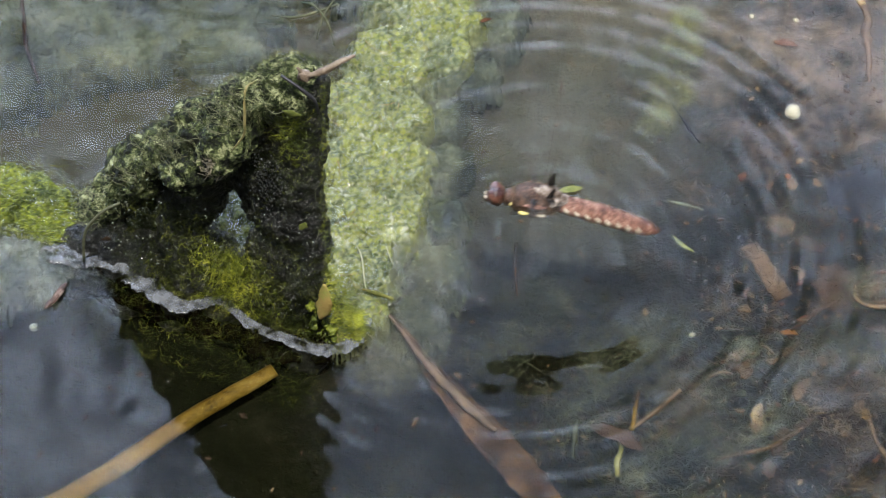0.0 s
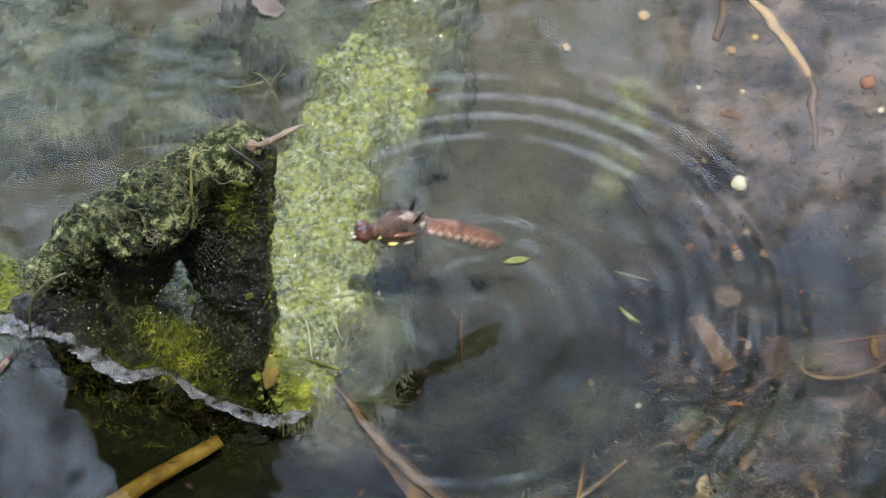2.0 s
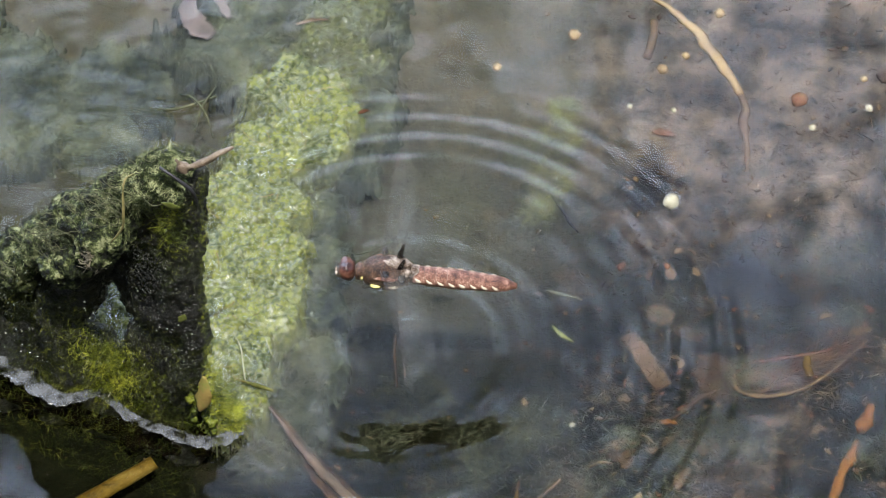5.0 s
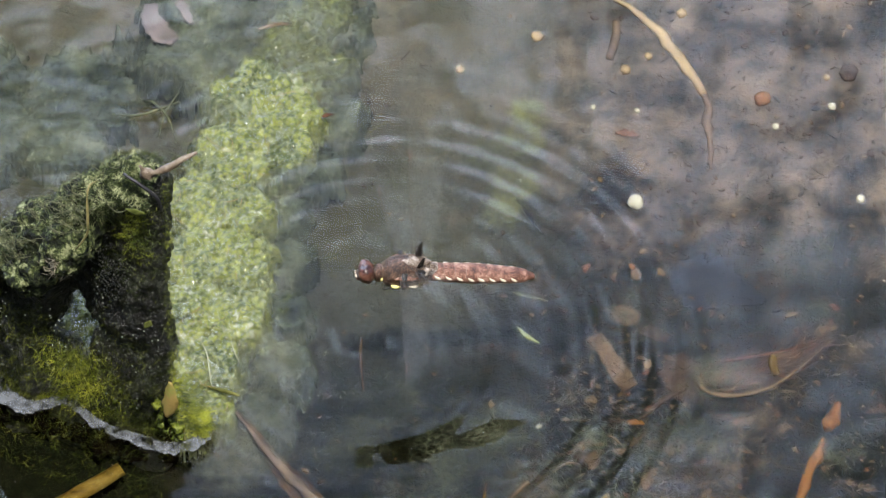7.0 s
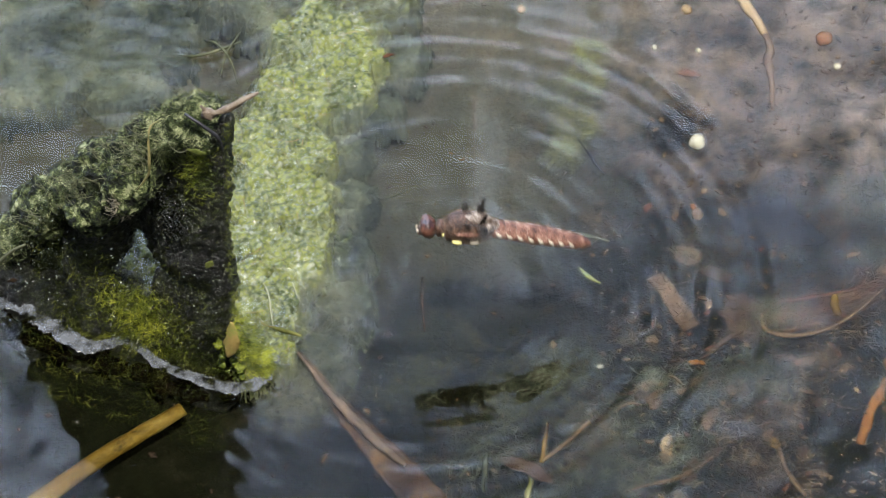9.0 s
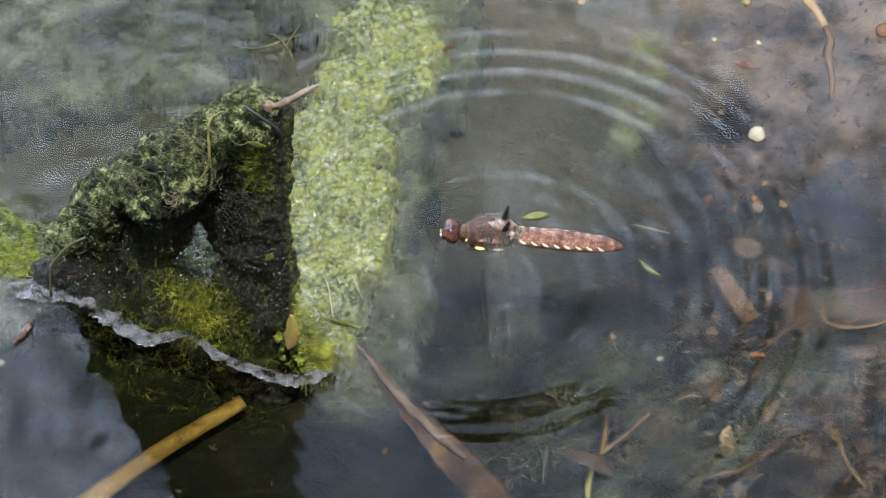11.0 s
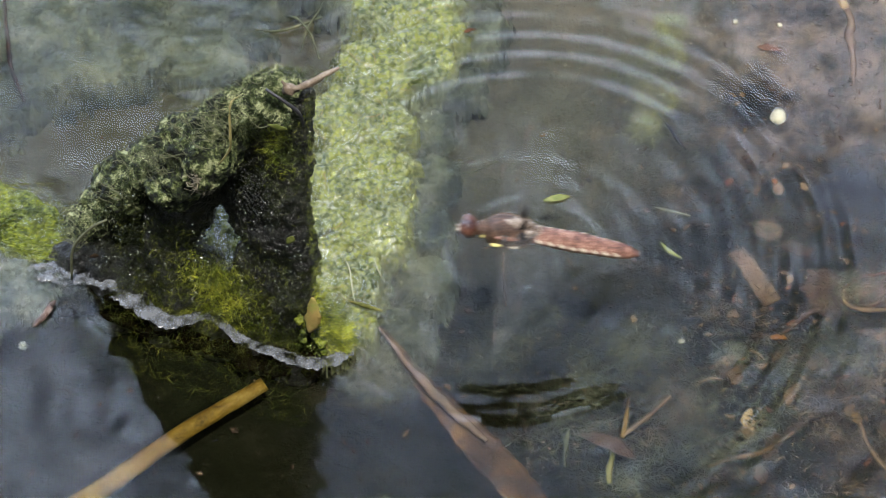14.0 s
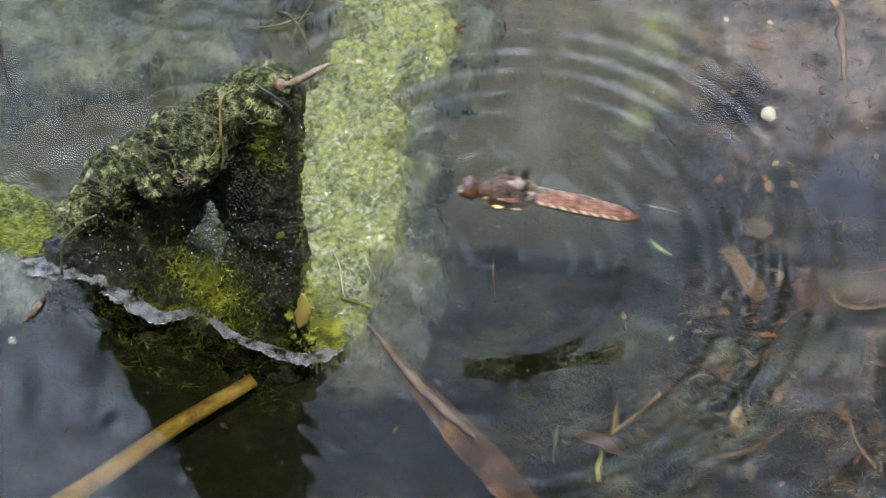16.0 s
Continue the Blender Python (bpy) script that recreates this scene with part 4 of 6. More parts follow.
lying("sunken_leaf", blade(rest([(94.5, 3.5, 0), (94.5, -2.5, 0), (95.0, -8.0, 0), (95.5, -14.0, 0)], 1.2), (1.5, 8, 11.5, 10, 5, 1), 0.5, 22, 8, 0.06, 0.4), RUST_LEAF, "broad reddish-brown dead leaf on the pond bed", "leaf")
lying("sunken_twig", tube(rest([(82.9, -15.8, 0), (87.0, -13.4, 0), (91.0, -10.5, 0), (95.0, -8.0, 0)], 1.8), (0.35, 0.7, 0.9, 0.5), 7, 16, 0.3), RUST_LEAF, "thin reddish leaf stalk on the pond bed", "twig")
lying("bark_strip", blade(rest([(73.6, 8.9, 0), (77.9, 1.3, 0), (81.9, -6.3, 0)], 1.0), (4.2, 4.6, 4.4, 4.6), 0.7, 16, 6, 0.04, 0.3), TAN_BARK, "flat tan strip of bark on the pond bed", "bark strip")
lying("sunken_leaf", blade(rest([(78.4, 15.2, 0), (81.7, 14.5, 0), (85.0, 13.6, 0)], 1.0), (3.4, 6.0, 6.2, 3.4), 0.4, 12, 6, 0.05, 0.3), TAN_BARK, "rounded ochre leaf scrap on the pond bed", "leaf")
lying("sunken_leaf", blade(rest([(84.5, 10.2, 0), (88.0, 9.4, 0), (92.6, 7.6, 0)], 0.9), (2.4, 4.2, 4.0, 1.6), 0.4, 12, 6, 0.06, 0.4), BROWN_LEAF, "oblong brown leaf scrap on the pond bed", "leaf")
lying("sunken_leaf", blade(rest([(94.0, 30.2, 0), (103.2, 24.2, 0), (115.6, 19.8, 0)], 0.8), (4, 14, 17, 15, 8, 2), 0.4, 40, 12, 0.03, 0.4), DARK_LEAF, "large blackened leaf lying on the pond bed", "leaf")
lying("sunken_leaf", blade(rest([(99.5, -6.0, 0), (107.0, -6.3, 0), (116.0, -3.5, 0), (125.0, 2.0, 0), (131.3, 8.0, 0)], 0.9), (3, 8.5, 9, 6.5, 1.5), 0.5, 28, 8, 0.14, 0.3), DARK_BROWN_LEAF, "curled brown leaf with a pale rim on the bed", "leaf")
lying("sunken_twig", tube(rest([(98.9, -3.7, 0), (99.3, -8.3, 0), (104.1, -10.4, 0), (111.6, -10.7, 0), (119.4, -6.2, 0), (131.3, 7.0, 0)], 2.4), (0.4, 0.6, 0.65, 0.55, 0.4, 0.25), 7, 30, 0.5), STRAW, "pale curved stem along a sunken leaf's rim", "twig")
lying("sunken_twig", tube(rest([(98.9, -3.7, 0), (102.7, -1.2, 0), (109.5, -0.1, 0), (118.1, 1.9, 0), (127.0, 5.6, 0)], 2.2), (0.4, 0.55, 0.5, 0.4, 0.25), 7, 26, 0.5), ORANGE_BARK, "reddish-brown stem along a sunken leaf's rim", "twig")
lying("sunken_twig", tube(rest([(100.2, -5.0, 0), (104.5, -3.6, 0), (108.0, -5.6, 0), (106.0, -8.8, 0), (101.4, -8.6, 0)], 2.2), (0.35, 0.45, 0.4, 0.4, 0.25), 7, 22, 0.5), STRAW, "curled straw loop on a sunken leaf", "twig")
lying("sunken_twig", tube(rest([(116.5, 0.4, 0), (116.2, -2.5, 0), (116.7, -5.4, 0)], 2.8), (0.9, 1.2, 1.0), 7, 8, 0.4), REED, "stub of yellow stalk on a sunken leaf", "twig")
lying("sunken_leaf", blade(rest([(127.4, 10.2, 0), (130.0, 11.2, 0), (133.0, 11.6, 0)], 1.2), (0.8, 2.6, 2.2, 0.5), 0.35, 12, 5, 0.12, 0.4), STRAW, "small pale leaf scrap on the pond bed", "leaf")
lying("orange_stick", tube(rest([(119.6, -42.2, 0), (121.8, -36.2, 0), (123.8, -31.3, 0), (127.2, -23.8, 0)], 2.0), (1.0, 1.5, 1.35, 1.7, 1.0), 9, 24, 0.9), ORANGE, "bright orange-brown stick on the pond bed", "stick")
lying("orange_stick", tube(rest([(128.2, -21.2, 0), (129.7, -17.2, 0), (131.5, -13.0, 0)], 2.0), (1.2, 1.8, 1.6, 0.6), 9, 18, 0.9), ORANGE, "short broken orange stick on the pond bed", "stick")
lying("sunken_root", tube(rest([(81.2, 119.3, 0), (87.5, 113.0, 0), (92.1, 108.3, 0), (97.3, 99.8, 0), (100.5, 92.7, 0), (104.3, 84.8, 0)], 1.0), (0.7, 0.8, 1.2, 1.5, 1.2, 0.9), 8, 34, 0.8), OCHRE, "knotted dappled yellow root on the pond bed", "root")
lying("sunken_root", tube(rest([(104.3, 84.8, 0), (105.2, 80.5, 0), (104.7, 74.9, 0), (105.3, 69.5, 0), (104.9, 62.3, 0)], 0.7), (0.9, 1.0, 1.1, 0.8, 0.4), 8, 26, 0.8), TAN_BARK, "dim brown root end half sunk in silt", "root")
# scraps among the weed, each where it lies: place, length, breadth, turn, look
for x, y, n, w, a, look_of, words in (
        (70.3, -20.8, 6.0, 2.6, 10, STRAW, "frayed straw-coloured scrap on the pond bed"), (86.5, -22.8, 3.4, 1.3, 25, TAN_BARK, "small tan scrap on the pond bed"),
        (90.9, -25.8, 3.4, 3.0, 80, STRAW, "pale yellowish scrap on the pond bed"), (93.5, -25.0, 5.0, 2.4, 110, RUST_LEAF, "dull reddish scrap on the pond bed"),
        (85.5, -33.0, 6.0, 3.2, 62, TAN_BARK, "tan leaf scrap on the pond bed"), (75.2, -36.6, 5.4, 2.8, 84, OCHRE, "ochre leaf scrap on the pond bed"),
        (98.8, -38.6, 3.2, 2.4, 70, STRAW, "pale yellowish scrap on the pond bed"), (82.7, -16.7, 4.0, 1.7, -15, ORANGE, "small orange-tan scrap on the pond bed"),
        (72.8, -24.3, 5.0, 4.4, 60, TAN_BARK, "crumpled tan leaf scrap on the pond bed"), (66.0, -25.0, 6.0, 1.0, 0, STRAW, "thin pale strip on the pond bed"),
        (80.4, -44.9, 7.0, 5.2, 75, BROWN_LEAF, "crumpled brown leaf on the pond bed"), (77.2, -51.3, 5.4, 3.0, 95, RUST_LEAF, "dull reddish leaf scrap on the pond bed"),
        (106.8, -44.3, 4.4, 2.6, 80, RUST_LEAF, "dull reddish leaf scrap on the pond bed"), (61.0, -28.7, 4.0, 2.4, 15, RUST_LEAF, "dull reddish leaf scrap on the pond bed"),
        (59.9, -12.8, 1.6, 1.2, 20, PEBBLE, "tiny pale chip on the pond bed"), (112.0, -31.0, 5.0, 2.4, 20, BROWN_LEAF, "brown leaf scrap on the pond bed"),
        (104.0, -18.0, 6.5, 2.2, -12, RUST_LEAF, "dull reddish leaf scrap on the pond bed"), (118.0, -22.0, 4.5, 2.0, 30, TAN_BARK, "small tan scrap on the pond bed"),
        (100.3, -40.6, 3.2, 2.6, 95, REED, "yellow leaf scrap on the pond bed"), (122.0, 14.0, 4.0, 1.6, 30, STRAW, "small pale scrap on the pond bed")):
    d = Vector((math.cos(radians(a)), math.sin(radians(a)), 0)) * n * 0.5
    p = Vector((x, y, 0))
    lying("leaf_scrap", blade(rest([tuple(p - d), tuple(p + Vector((-d.y, d.x, 0)) * 0.2), tuple(p + d)], 1.8), (0.4 * w, w, 0.9 * w, 0.3 * w), 0.4, 14, 6, 0.1, 0.6), look_of, words, "leaf", "scraps on the bed")
lying("leaf_scrap", blade(rest([(81.9, 73.1, -17.1), (84.8, 73.3, -18.2), (87.8, 72.3, -18.3)], 1.2), (0.6, 2.2, 1.8, 0.4), 0.4, 14, 6, 0.1, 0.4), ORANGE_BARK, "reddish leaf strip on the pond bed", "leaf", "scraps on the bed")
lying("sunken_twig", tube(rest([(64.5, -47.6, 0), (72.9, -45.8, 0), (80.0, -44.5, 0), (85.4, -42.0, 0)], 2.2), (0.4, 0.6, 0.7, 0.5), 7, 22, 0.5), TAN_BARK, "tan twig among weed on the pond bed", "twig")
lying("sunken_twig", tube(rest([(100.7, -41.9, 0), (102.5, -48.4, 0), (106.2, -56.0, 0)], 2.2), (0.6, 0.6, 0.5), 7, 18, 0.4), STRAW, "straw-coloured twig among weed on the pond bed", "twig")
lying("drifting_stem", tube([(32.0, -41.5, -18.0), (31.2, -46.0, -19.0), (30.6, -52.0, -20.0)], (0.3, 0.6, 0.4), 7, 18, 0.9), PALE_WEED, "pale yellow-green weed stem under water", "stem")
lying("drifting_stem", tube([(43.0, -45.0, -18.0), (41.6, -50.0, -19.0), (40.8, -57.0, -20.0)], (0.4, 0.85, 0.6), 7, 18, 0.9), WEED_STEM, "pale yellow-green weed stem under water", "stem")
lying("drifting_stem", tube([(-105.0, 91.0, -12.0), (-103.5, 74.7, -13.0), (-102.3, 68.0, -14.0), (-99.4, 60.0, -16.0)], (0.4, 0.6, 0.5, 0.3), 7, 20, 0.9), DARK_BROWN_LEAF, "pinkish brown stem standing in murky water", "stem")
lying("sunken_twig", tube(rest([(83.8, 108.7, -14.0), (83.2, 102.4, -14.0), (81.2, 95.7, -14.0)], 0.9), (0.9, 1.2, 1.0), 7, 10, 0.3), STRAW, "short straw piece on the pond bed", "twig")
lying("thin_twig", tube([(55.0, 49.5, -5.0), (57.0, 45.8, -5.4), (59.4, 41.6, -6.0), (60.2, 39.4, -6.4), (62.4, 36.3, -7.0)], (0.2, 0.4, 0.45, 0.4, 0.2), 6, 16, 0.5), DARK_LEAF, "thin black twig in an algae tuft", "twig")
lying("grass_scrap", blade([(54.0, 18.0, -6.0), (56.7, 17.1, -6.0), (62.8, 15.6, -7.0)], (0.4, 0.9, 0.4), 0.2, 10, 4), PALE_WEED, "thin pale grass scrap drifting under water", "grass")
lying("grass_scrap", blade([(55.1, 6.6, -5.0), (57.0, 4.1, -5.0), (60.1, 1.7, -5.0)], (0.4, 1.3, 0.4), 0.2, 10, 4), FRESH_LEAF, "small yellow-green grass scrap drifting under water", "grass")
lying("floating_leaf", blade([(27.3, 17.2, 0.3), (30.5, 17.8, 0.4), (33.7, 18.4, 0.3)], (0.3, 1.7, 2.0, 0.3), 0.25, 12, 6, 0.06), FRESH_LEAF, "small fresh green leaflet floating on the water", "leaf")
lying("drifting_stem", tube([(4.9, 27.7, -0.6), (9.7, 26.9, -0.8), (16.5, 30.5, -1.0)], (0.2, 0.25, 0.2), 6, 10), PALE_WEED, "fine whitish stem drifting at the surface", "stem")
lying("drifting_stem", tube([(17.6, 5.0, -6.0), (17.3, -0.8, -8.0), (17.7, -9.2, -10.0)], (0.35, 0.4, 0.3), 6, 10), BROWN_LEAF, "fine reddish stem standing under water", "stem")
lying("insect_husk", joined([tube([(-94.3, -18.1, 0.3), (-92.0, -14.9, 0.8), (-89.5, -10.7, 0.5)], (0.3, 0.9, 0.8, 0.3), 8, 16, 1.2), ball((-90.4, -12.2, 0.7), 0.8, 8, 6, 0.6), ball((-92.6, -16.2, 0.5), 0.6, 8, 6, 0.6)]), DRY_HUSK, "pale brown husk floating on the water", "debris")
lying("air_bubble", ball((-96.8, -23.8, 0.3), 1.1, 14, 10), BUBBLE, "clear air bubble on the water", "bubble")
lying("tuft_stem", tube([(-42.3, 73.4, -1.0), (-35.3, 71.6, 1.0), (-25.6, 74.8, 2.0)], (0.25, 0.35, 0.25), 6, 12, 0.3), PALE_WEED, "bare pale stem rising from the water", "stem")
lying("tuft_stem", tube([(-34.7, 77.6, -1.0), (-31.8, 73.6, 3.0), (-28.3, 68.2, 3.0), (-26.6, 63.6, -1.0)], (0.25, 0.3, 0.3, 0.2), 6, 14, 0.3), PALE_WEED, "bare pale stem arching over the water", "stem")
lying("tuft_stem", tube([(-31.1, 66.3, -2.0), (-29.4, 70.8, 2.0), (-25.8, 76.4, 4.0)], (0.25, 0.3, 0.2), 6, 12, 0.3), PALE_WEED, "bare pale stem rising from the water", "stem")
lying("pale_bark", blade([(-33.3, 110.7, -4.0), (-31.5, 102.3, -4.0), (-27.0, 98.2, -4.0)], (3, 6, 6, 3), 0.7, 14, 6, 0.1, 0.5), PALE_BARK, "pinkish grey scrap of bark in the water", "bark strip")
lying("pale_bark", blade([(-26.0, 111.6, -4.0), (-24.3, 107.9, -4.0), (-22.8, 104.1, -4.0)], (2, 3, 3, 1), 0.6, 10, 5, 0.1, 0.5), PALE_BARK, "small pinkish grey scrap of bark in the water", "bark strip")
lying("straw_scrap", blade([(-6.2, 100.8, -2.0), (-2.0, 102.3, -2.0), (2.3, 102.3, -2.0)], (0.8, 1.3, 0.6), 0.3, 10, 4), STRAW, "pale straw scrap on the algae", "straw")

# grit and pebbles on the bed: place, radius, look
for place, r, look_of, words in (
        ((85.9, 50.8, -14.0), 1.85, PEBBLE, "round cream-white pebble on the pond bed"),
        ((63.5, 103.5, -14.0), 1.5, OCHRE, "small ochre pebble on the pond bed"), ((43.8, 94.3, -14.0), 1.1, OCHRE, "small ochre pebble on the pond bed"),
        ((85.2, 92.1, -14.0), 1.3, OCHRE, "small ochre pebble on the pond bed"), ((91.2, 97.2, -14.0), 1.0, OCHRE, "small ochre pebble on the pond bed"),
        ((100.1, 110.8, -14.0), 1.3, OCHRE, "small ochre pebble on the pond bed"), ((135.4, 90.2, -14.0), 0.9, OCHRE, "small ochre pebble on the pond bed"),
        ((140.8, 90.4, -14.0), 2.2, RUST_LEAF, "dull pinkish pebble on the pond bed"), ((118.9, 82.9, -14.0), 1.9, ORANGE, "bright orange pebble on the pond bed"),
        ((121.7, 73.6, -14.0), 0.9, PEBBLE, "tiny pale pebble on the pond bed"), ((135.9, 79.8, -14.0), 1.0, PEBBLE, "tiny pale pebble on the pond bed"),
        ((141.1, 50.2, -14.0), 1.1, PEBBLE, "tiny pale pebble on the pond bed"), ((87.6, 80.1, -14.0), 0.7, PEBBLE, "tiny pale pebble on the pond bed"),
        ((76.6, 80.4, -14.0), 0.7, PEBBLE, "tiny pale pebble on the pond bed"), ((84.7, 27.0, -16.0), 1.5, STRAW, "small yellow bit on the pond bed"),
        ((83.8, 29.0, -16.0), 0.9, ORANGE, "tiny orange pebble on the pond bed"), ((74.4, -39.2, -22.0), 1.7, STRAW, "small tan pebble on the pond bed"),
        ((69.6, -22.5, -22.0), 2.0, BROWN_LEAF, "small brown pebble on the pond bed")):
    x, y, _ = place
    thing("pebble", ball((x, y, bed_height(x, y) + r * 0.6), (r, r * 1.15, r * 0.85), 12, 8, 0.35, r + x), look_of, words, "pebble", "pebbles on the pond bed")

rng = random.Random(11)
bits = {0: [], 1: [], 2: [], 3: []}
for _ in range(5200):
    x, y = rng.uniform(-110, 175), rng.uniform(-105, 125)
    if x - 0.2 * y < 62 and rng.random() < 0.86:
        continue
    a, n = rng.uniform(0, 6.28), rng.uniform(0.7, 1.9) * rng.choice((0.35, 0.5, 0.7, 1, 1.3))
    d = Vector((math.cos(a), math.sin(a), rng.uniform(-0.1, 0.2)))
    p = Vector((x, y, bed_height(x, y) + 0.4))
    k = rng.choice((0, 0, 1, 2, 2, 3, 3))
    if rng.random() < 0.85:
        bits[k].append(blade([tuple(p - d * n * 0.5), tuple(p), tuple(p + d * n * 0.5)], (0.4, n * rng.uniform(0.4, 0.9), 0.4), 0.3, 4, 2, 0.1))
    else:
        bits[k].append(tube([tuple(p - d * n), tuple(p + d * n)], (rng.uniform(0.12, 0.25), 0.12), 5, 3))
for k, mat in ((0, BROWN_LEAF), (1, DARK_LEAF), (2, RUST_LEAF), (3, STRAW)):
    thing("leaf_litter", joined(bits[k]), mat, "scattered rotting leaf and twig scraps on the pond bed", "litter", kind="stuff")
# weed clumps on the bed
for k, (place, size, count) in enumerate((
        ((60.9, -42.6, -24.0), 9, 900), ((56.6, -32.5, -24.0), 7, 600), ((71.9, -20.2, -24.0), 6, 500), ((76.4, -41.2, -24.0), 9, 700), ((96.7, -36.6, -24.0), 9, 800),
        ((102.4, -4.0, -22.0), 6, 600), ((86.5, -24.7, -24.0), 8, 600), ((101.3, -51.6, -24.0), 10, 700), 
        ((45.3, -52.2, -24.0), 8, 600), ((128.5, -27.0, -22.0), 6, 260), ((113.2, -18.6, -22.0), 6, 350), ((96.6, -23.0, -22.0), 8, 600), ((129.5, 14.4, -20.0), 5, 260), ((136.8, 4.4, -20.0), 5, 200),
        ((124.4, 32.3, -20.0), 8, 400))):
    cx, cy, _ = place
    def clump_seat(r, cx=cx, cy=cy, size=size):
        x, y = cx + r.gauss(0, size * 0.55), cy + r.gauss(0, size * 0.55)
        return (x, y, bed_height(x, y) + r.uniform(0, 3.5))
    mix = (PALE_WEED, DETRITUS, PALE_WEED)[k % 3]
    tagged(new("weed_clump", mesh_of("weed_clump", threads(count, clump_seat, lambda r: Vector((r.gauss(0, 1), r.gauss(0, 1), r.uniform(-0.1, 0.7))), 3.0, 0.15, 2.0, 4, rng), mix)), "matted clump of dead water weed on the pond bed", "water weed", "weed clumps on the bed")
weed = [Vector((rng.gauss(70, 45), rng.gauss(-45, 28), 0)) for _ in range(60)]
def weed_seat(r):
    p = r.choice(weed) + Vector((r.gauss(0, 5), r.gauss(0, 5), 0))
    return (p.x, p.y, bed_height(p.x, p.y) + r.uniform(0, 5))
thing("water_weed", threads(4200, weed_seat, lambda r: Vector((r.gauss(0, 1), r.gauss(0, 1), r.uniform(0, 0.8))), 4.0, 0.12, 1.9, 4, rng), PALE_WEED, "fine dull green water weed over the bed", "water weed", kind="stuff")
dregs = [Vector((rng.gauss(105, 38), rng.gauss(-40, 32), 0)) for _ in range(110)]
def dreg_seat(r):
    p = r.choice(dregs) + Vector((r.gauss(0, 2.8), r.gauss(0, 1.8), 0))
    return (p.x, p.y, bed_height(p.x, p.y) + r.uniform(0, 3))
thing("plant_debris", threads(5000, dreg_seat, lambda r: Vector((r.gauss(0, 1.3), r.gauss(0, 0.7), r.uniform(-0.1, 0.35))), 3.0, 0.17, 2.2, 4, rng), BRIGHT_DETRITUS, "tangled brown plant fibres over the pond bed", "plant debris", kind="stuff")
# larger scraps and straws among the weed
scraps = random.Random(23)
for k in range(40):
    x, y = scraps.uniform(40, 165), scraps.uniform(-95, -12)
    a, n = scraps.uniform(-0.9, 0.9), scraps.uniform(1.0, 3.0)
    d = Vector((math.cos(a), math.sin(a), 0)) * n
    p = Vector((x, y, 0))
    bent = p + Vector((-d.y, d.x, 0)) * scraps.uniform(-0.25, 0.25)
    line = rest([tuple(p - d), tuple(bent), tuple(p + d)], 2.2)
    look_of = (TAN_SCRAP, BROWN_LEAF, RUST_LEAF, TAN_SCRAP, STRAW)[k % 5]
    if k % 5 in (0, 1, 2):
        w = n * scraps.uniform(0.5, 1.1)
        lying("leaf_scrap", blade(line, (0.5, w, w * 0.9, 0.6), 0.35, 12, 6, 0.1, 0.45), look_of, "torn brown leaf scrap among weed on the pond bed", "leaf", "scraps on the bed")
    else:
        lying("straw_piece", tube(line, (0.2, scraps.uniform(0.3, 0.6), 0.25), 6, 10, 0.4), look_of, "thin tan straw among weed on the pond bed", "straw", "straws on the bed")
torn = {0: [], 1: [], 2: [], 3: []}
for _ in range(320):
    c = rng.choice(dregs)
    x, y = c.x + rng.gauss(0, 9), 0.9 * c.y + rng.gauss(8, 9)
    if x < 52 or y > 42:
        continue
    a, n = rng.gauss(0.2, 0.9), rng.choice((0.8, 1.1, 1.5, 2.0, 2.8))
    d = Vector((math.cos(a), math.sin(a), 0)) * n * 0.5
    p, w = Vector((x, y, 0)), n * rng.uniform(0.25, 0.75)
    line = rest([tuple(p - d), tuple(p + Vector((-d.y, d.x, 0)) * rng.uniform(-0.4, 0.4)), tuple(p + d)], rng.uniform(0.8, 2.6))
    torn[rng.choice((0, 0, 1, 1, 2, 3))].append(blade(line, (0.3 * w, w, 0.8 * w, 0.3 * w), 0.3, 8, 4, 0.2, 1.1))
for k, mat in ((0, ORANGE_BARK), (1, TAN_BARK), (2, DARK_LEAF), (3, STRAW)):
    thing("torn_litter", joined(torn[k]), mat, "torn rotting leaf fragments strewn over the pond bed", "litter", kind="stuff")
def heap_seat(r):
    f = r.random()
    x, y = 101 + 28 * f + r.gauss(0, 1.5), -6 + 13 * f * f + r.gauss(0, 2.2)
    return (x, y, bed_height(x, y) + r.uniform(1.2, 3.2))


for count, mat in ((150, ORANGE_BARK), (170, BRIGHT_DETRITUS)):
    thing("plant_fibre", threads(count, heap_seat, lambda r: Vector((1.4, r.gauss(0.5, 0.6), r.uniform(-0.1, 0.1))), 6.0, 0.16, 1.0, 5, rng), mat, "tangled brown plant fibres over a sunken leaf", "plant debris", kind="stuff")
crumbs = []
for _ in range(2200):
    c = rng.choice(dregs)
    x, y = c.x + rng.gauss(0, 7), c.y + rng.gauss(0, 5)
    q = rng.choice((0.12, 0.15, 0.2, 0.26, 0.34))
    crumbs.append(ball((x, y, bed_height(x, y) + rng.uniform(0.3, 3.0)), (q * rng.uniform(0.8, 1.8), q, q * 0.7), 6, 4, 0.5, x))
thing("debris_crumb", joined(crumbs), DETRITUS, "pale crumbs of rotting plants over the pond bed", "plant debris", kind="stuff")
specks = []
for _ in range(46):
    x, y = rng.uniform(-105, 150), rng.uniform(-85, 100)
    specks.append(ball((x, y, 0.05), rng.choice((0.08, 0.1, 0.13, 0.18)), 6, 4))
thing("floating_speck", joined(specks), SPECK, "tiny white specks floating on the water", "specks", kind="stuff")


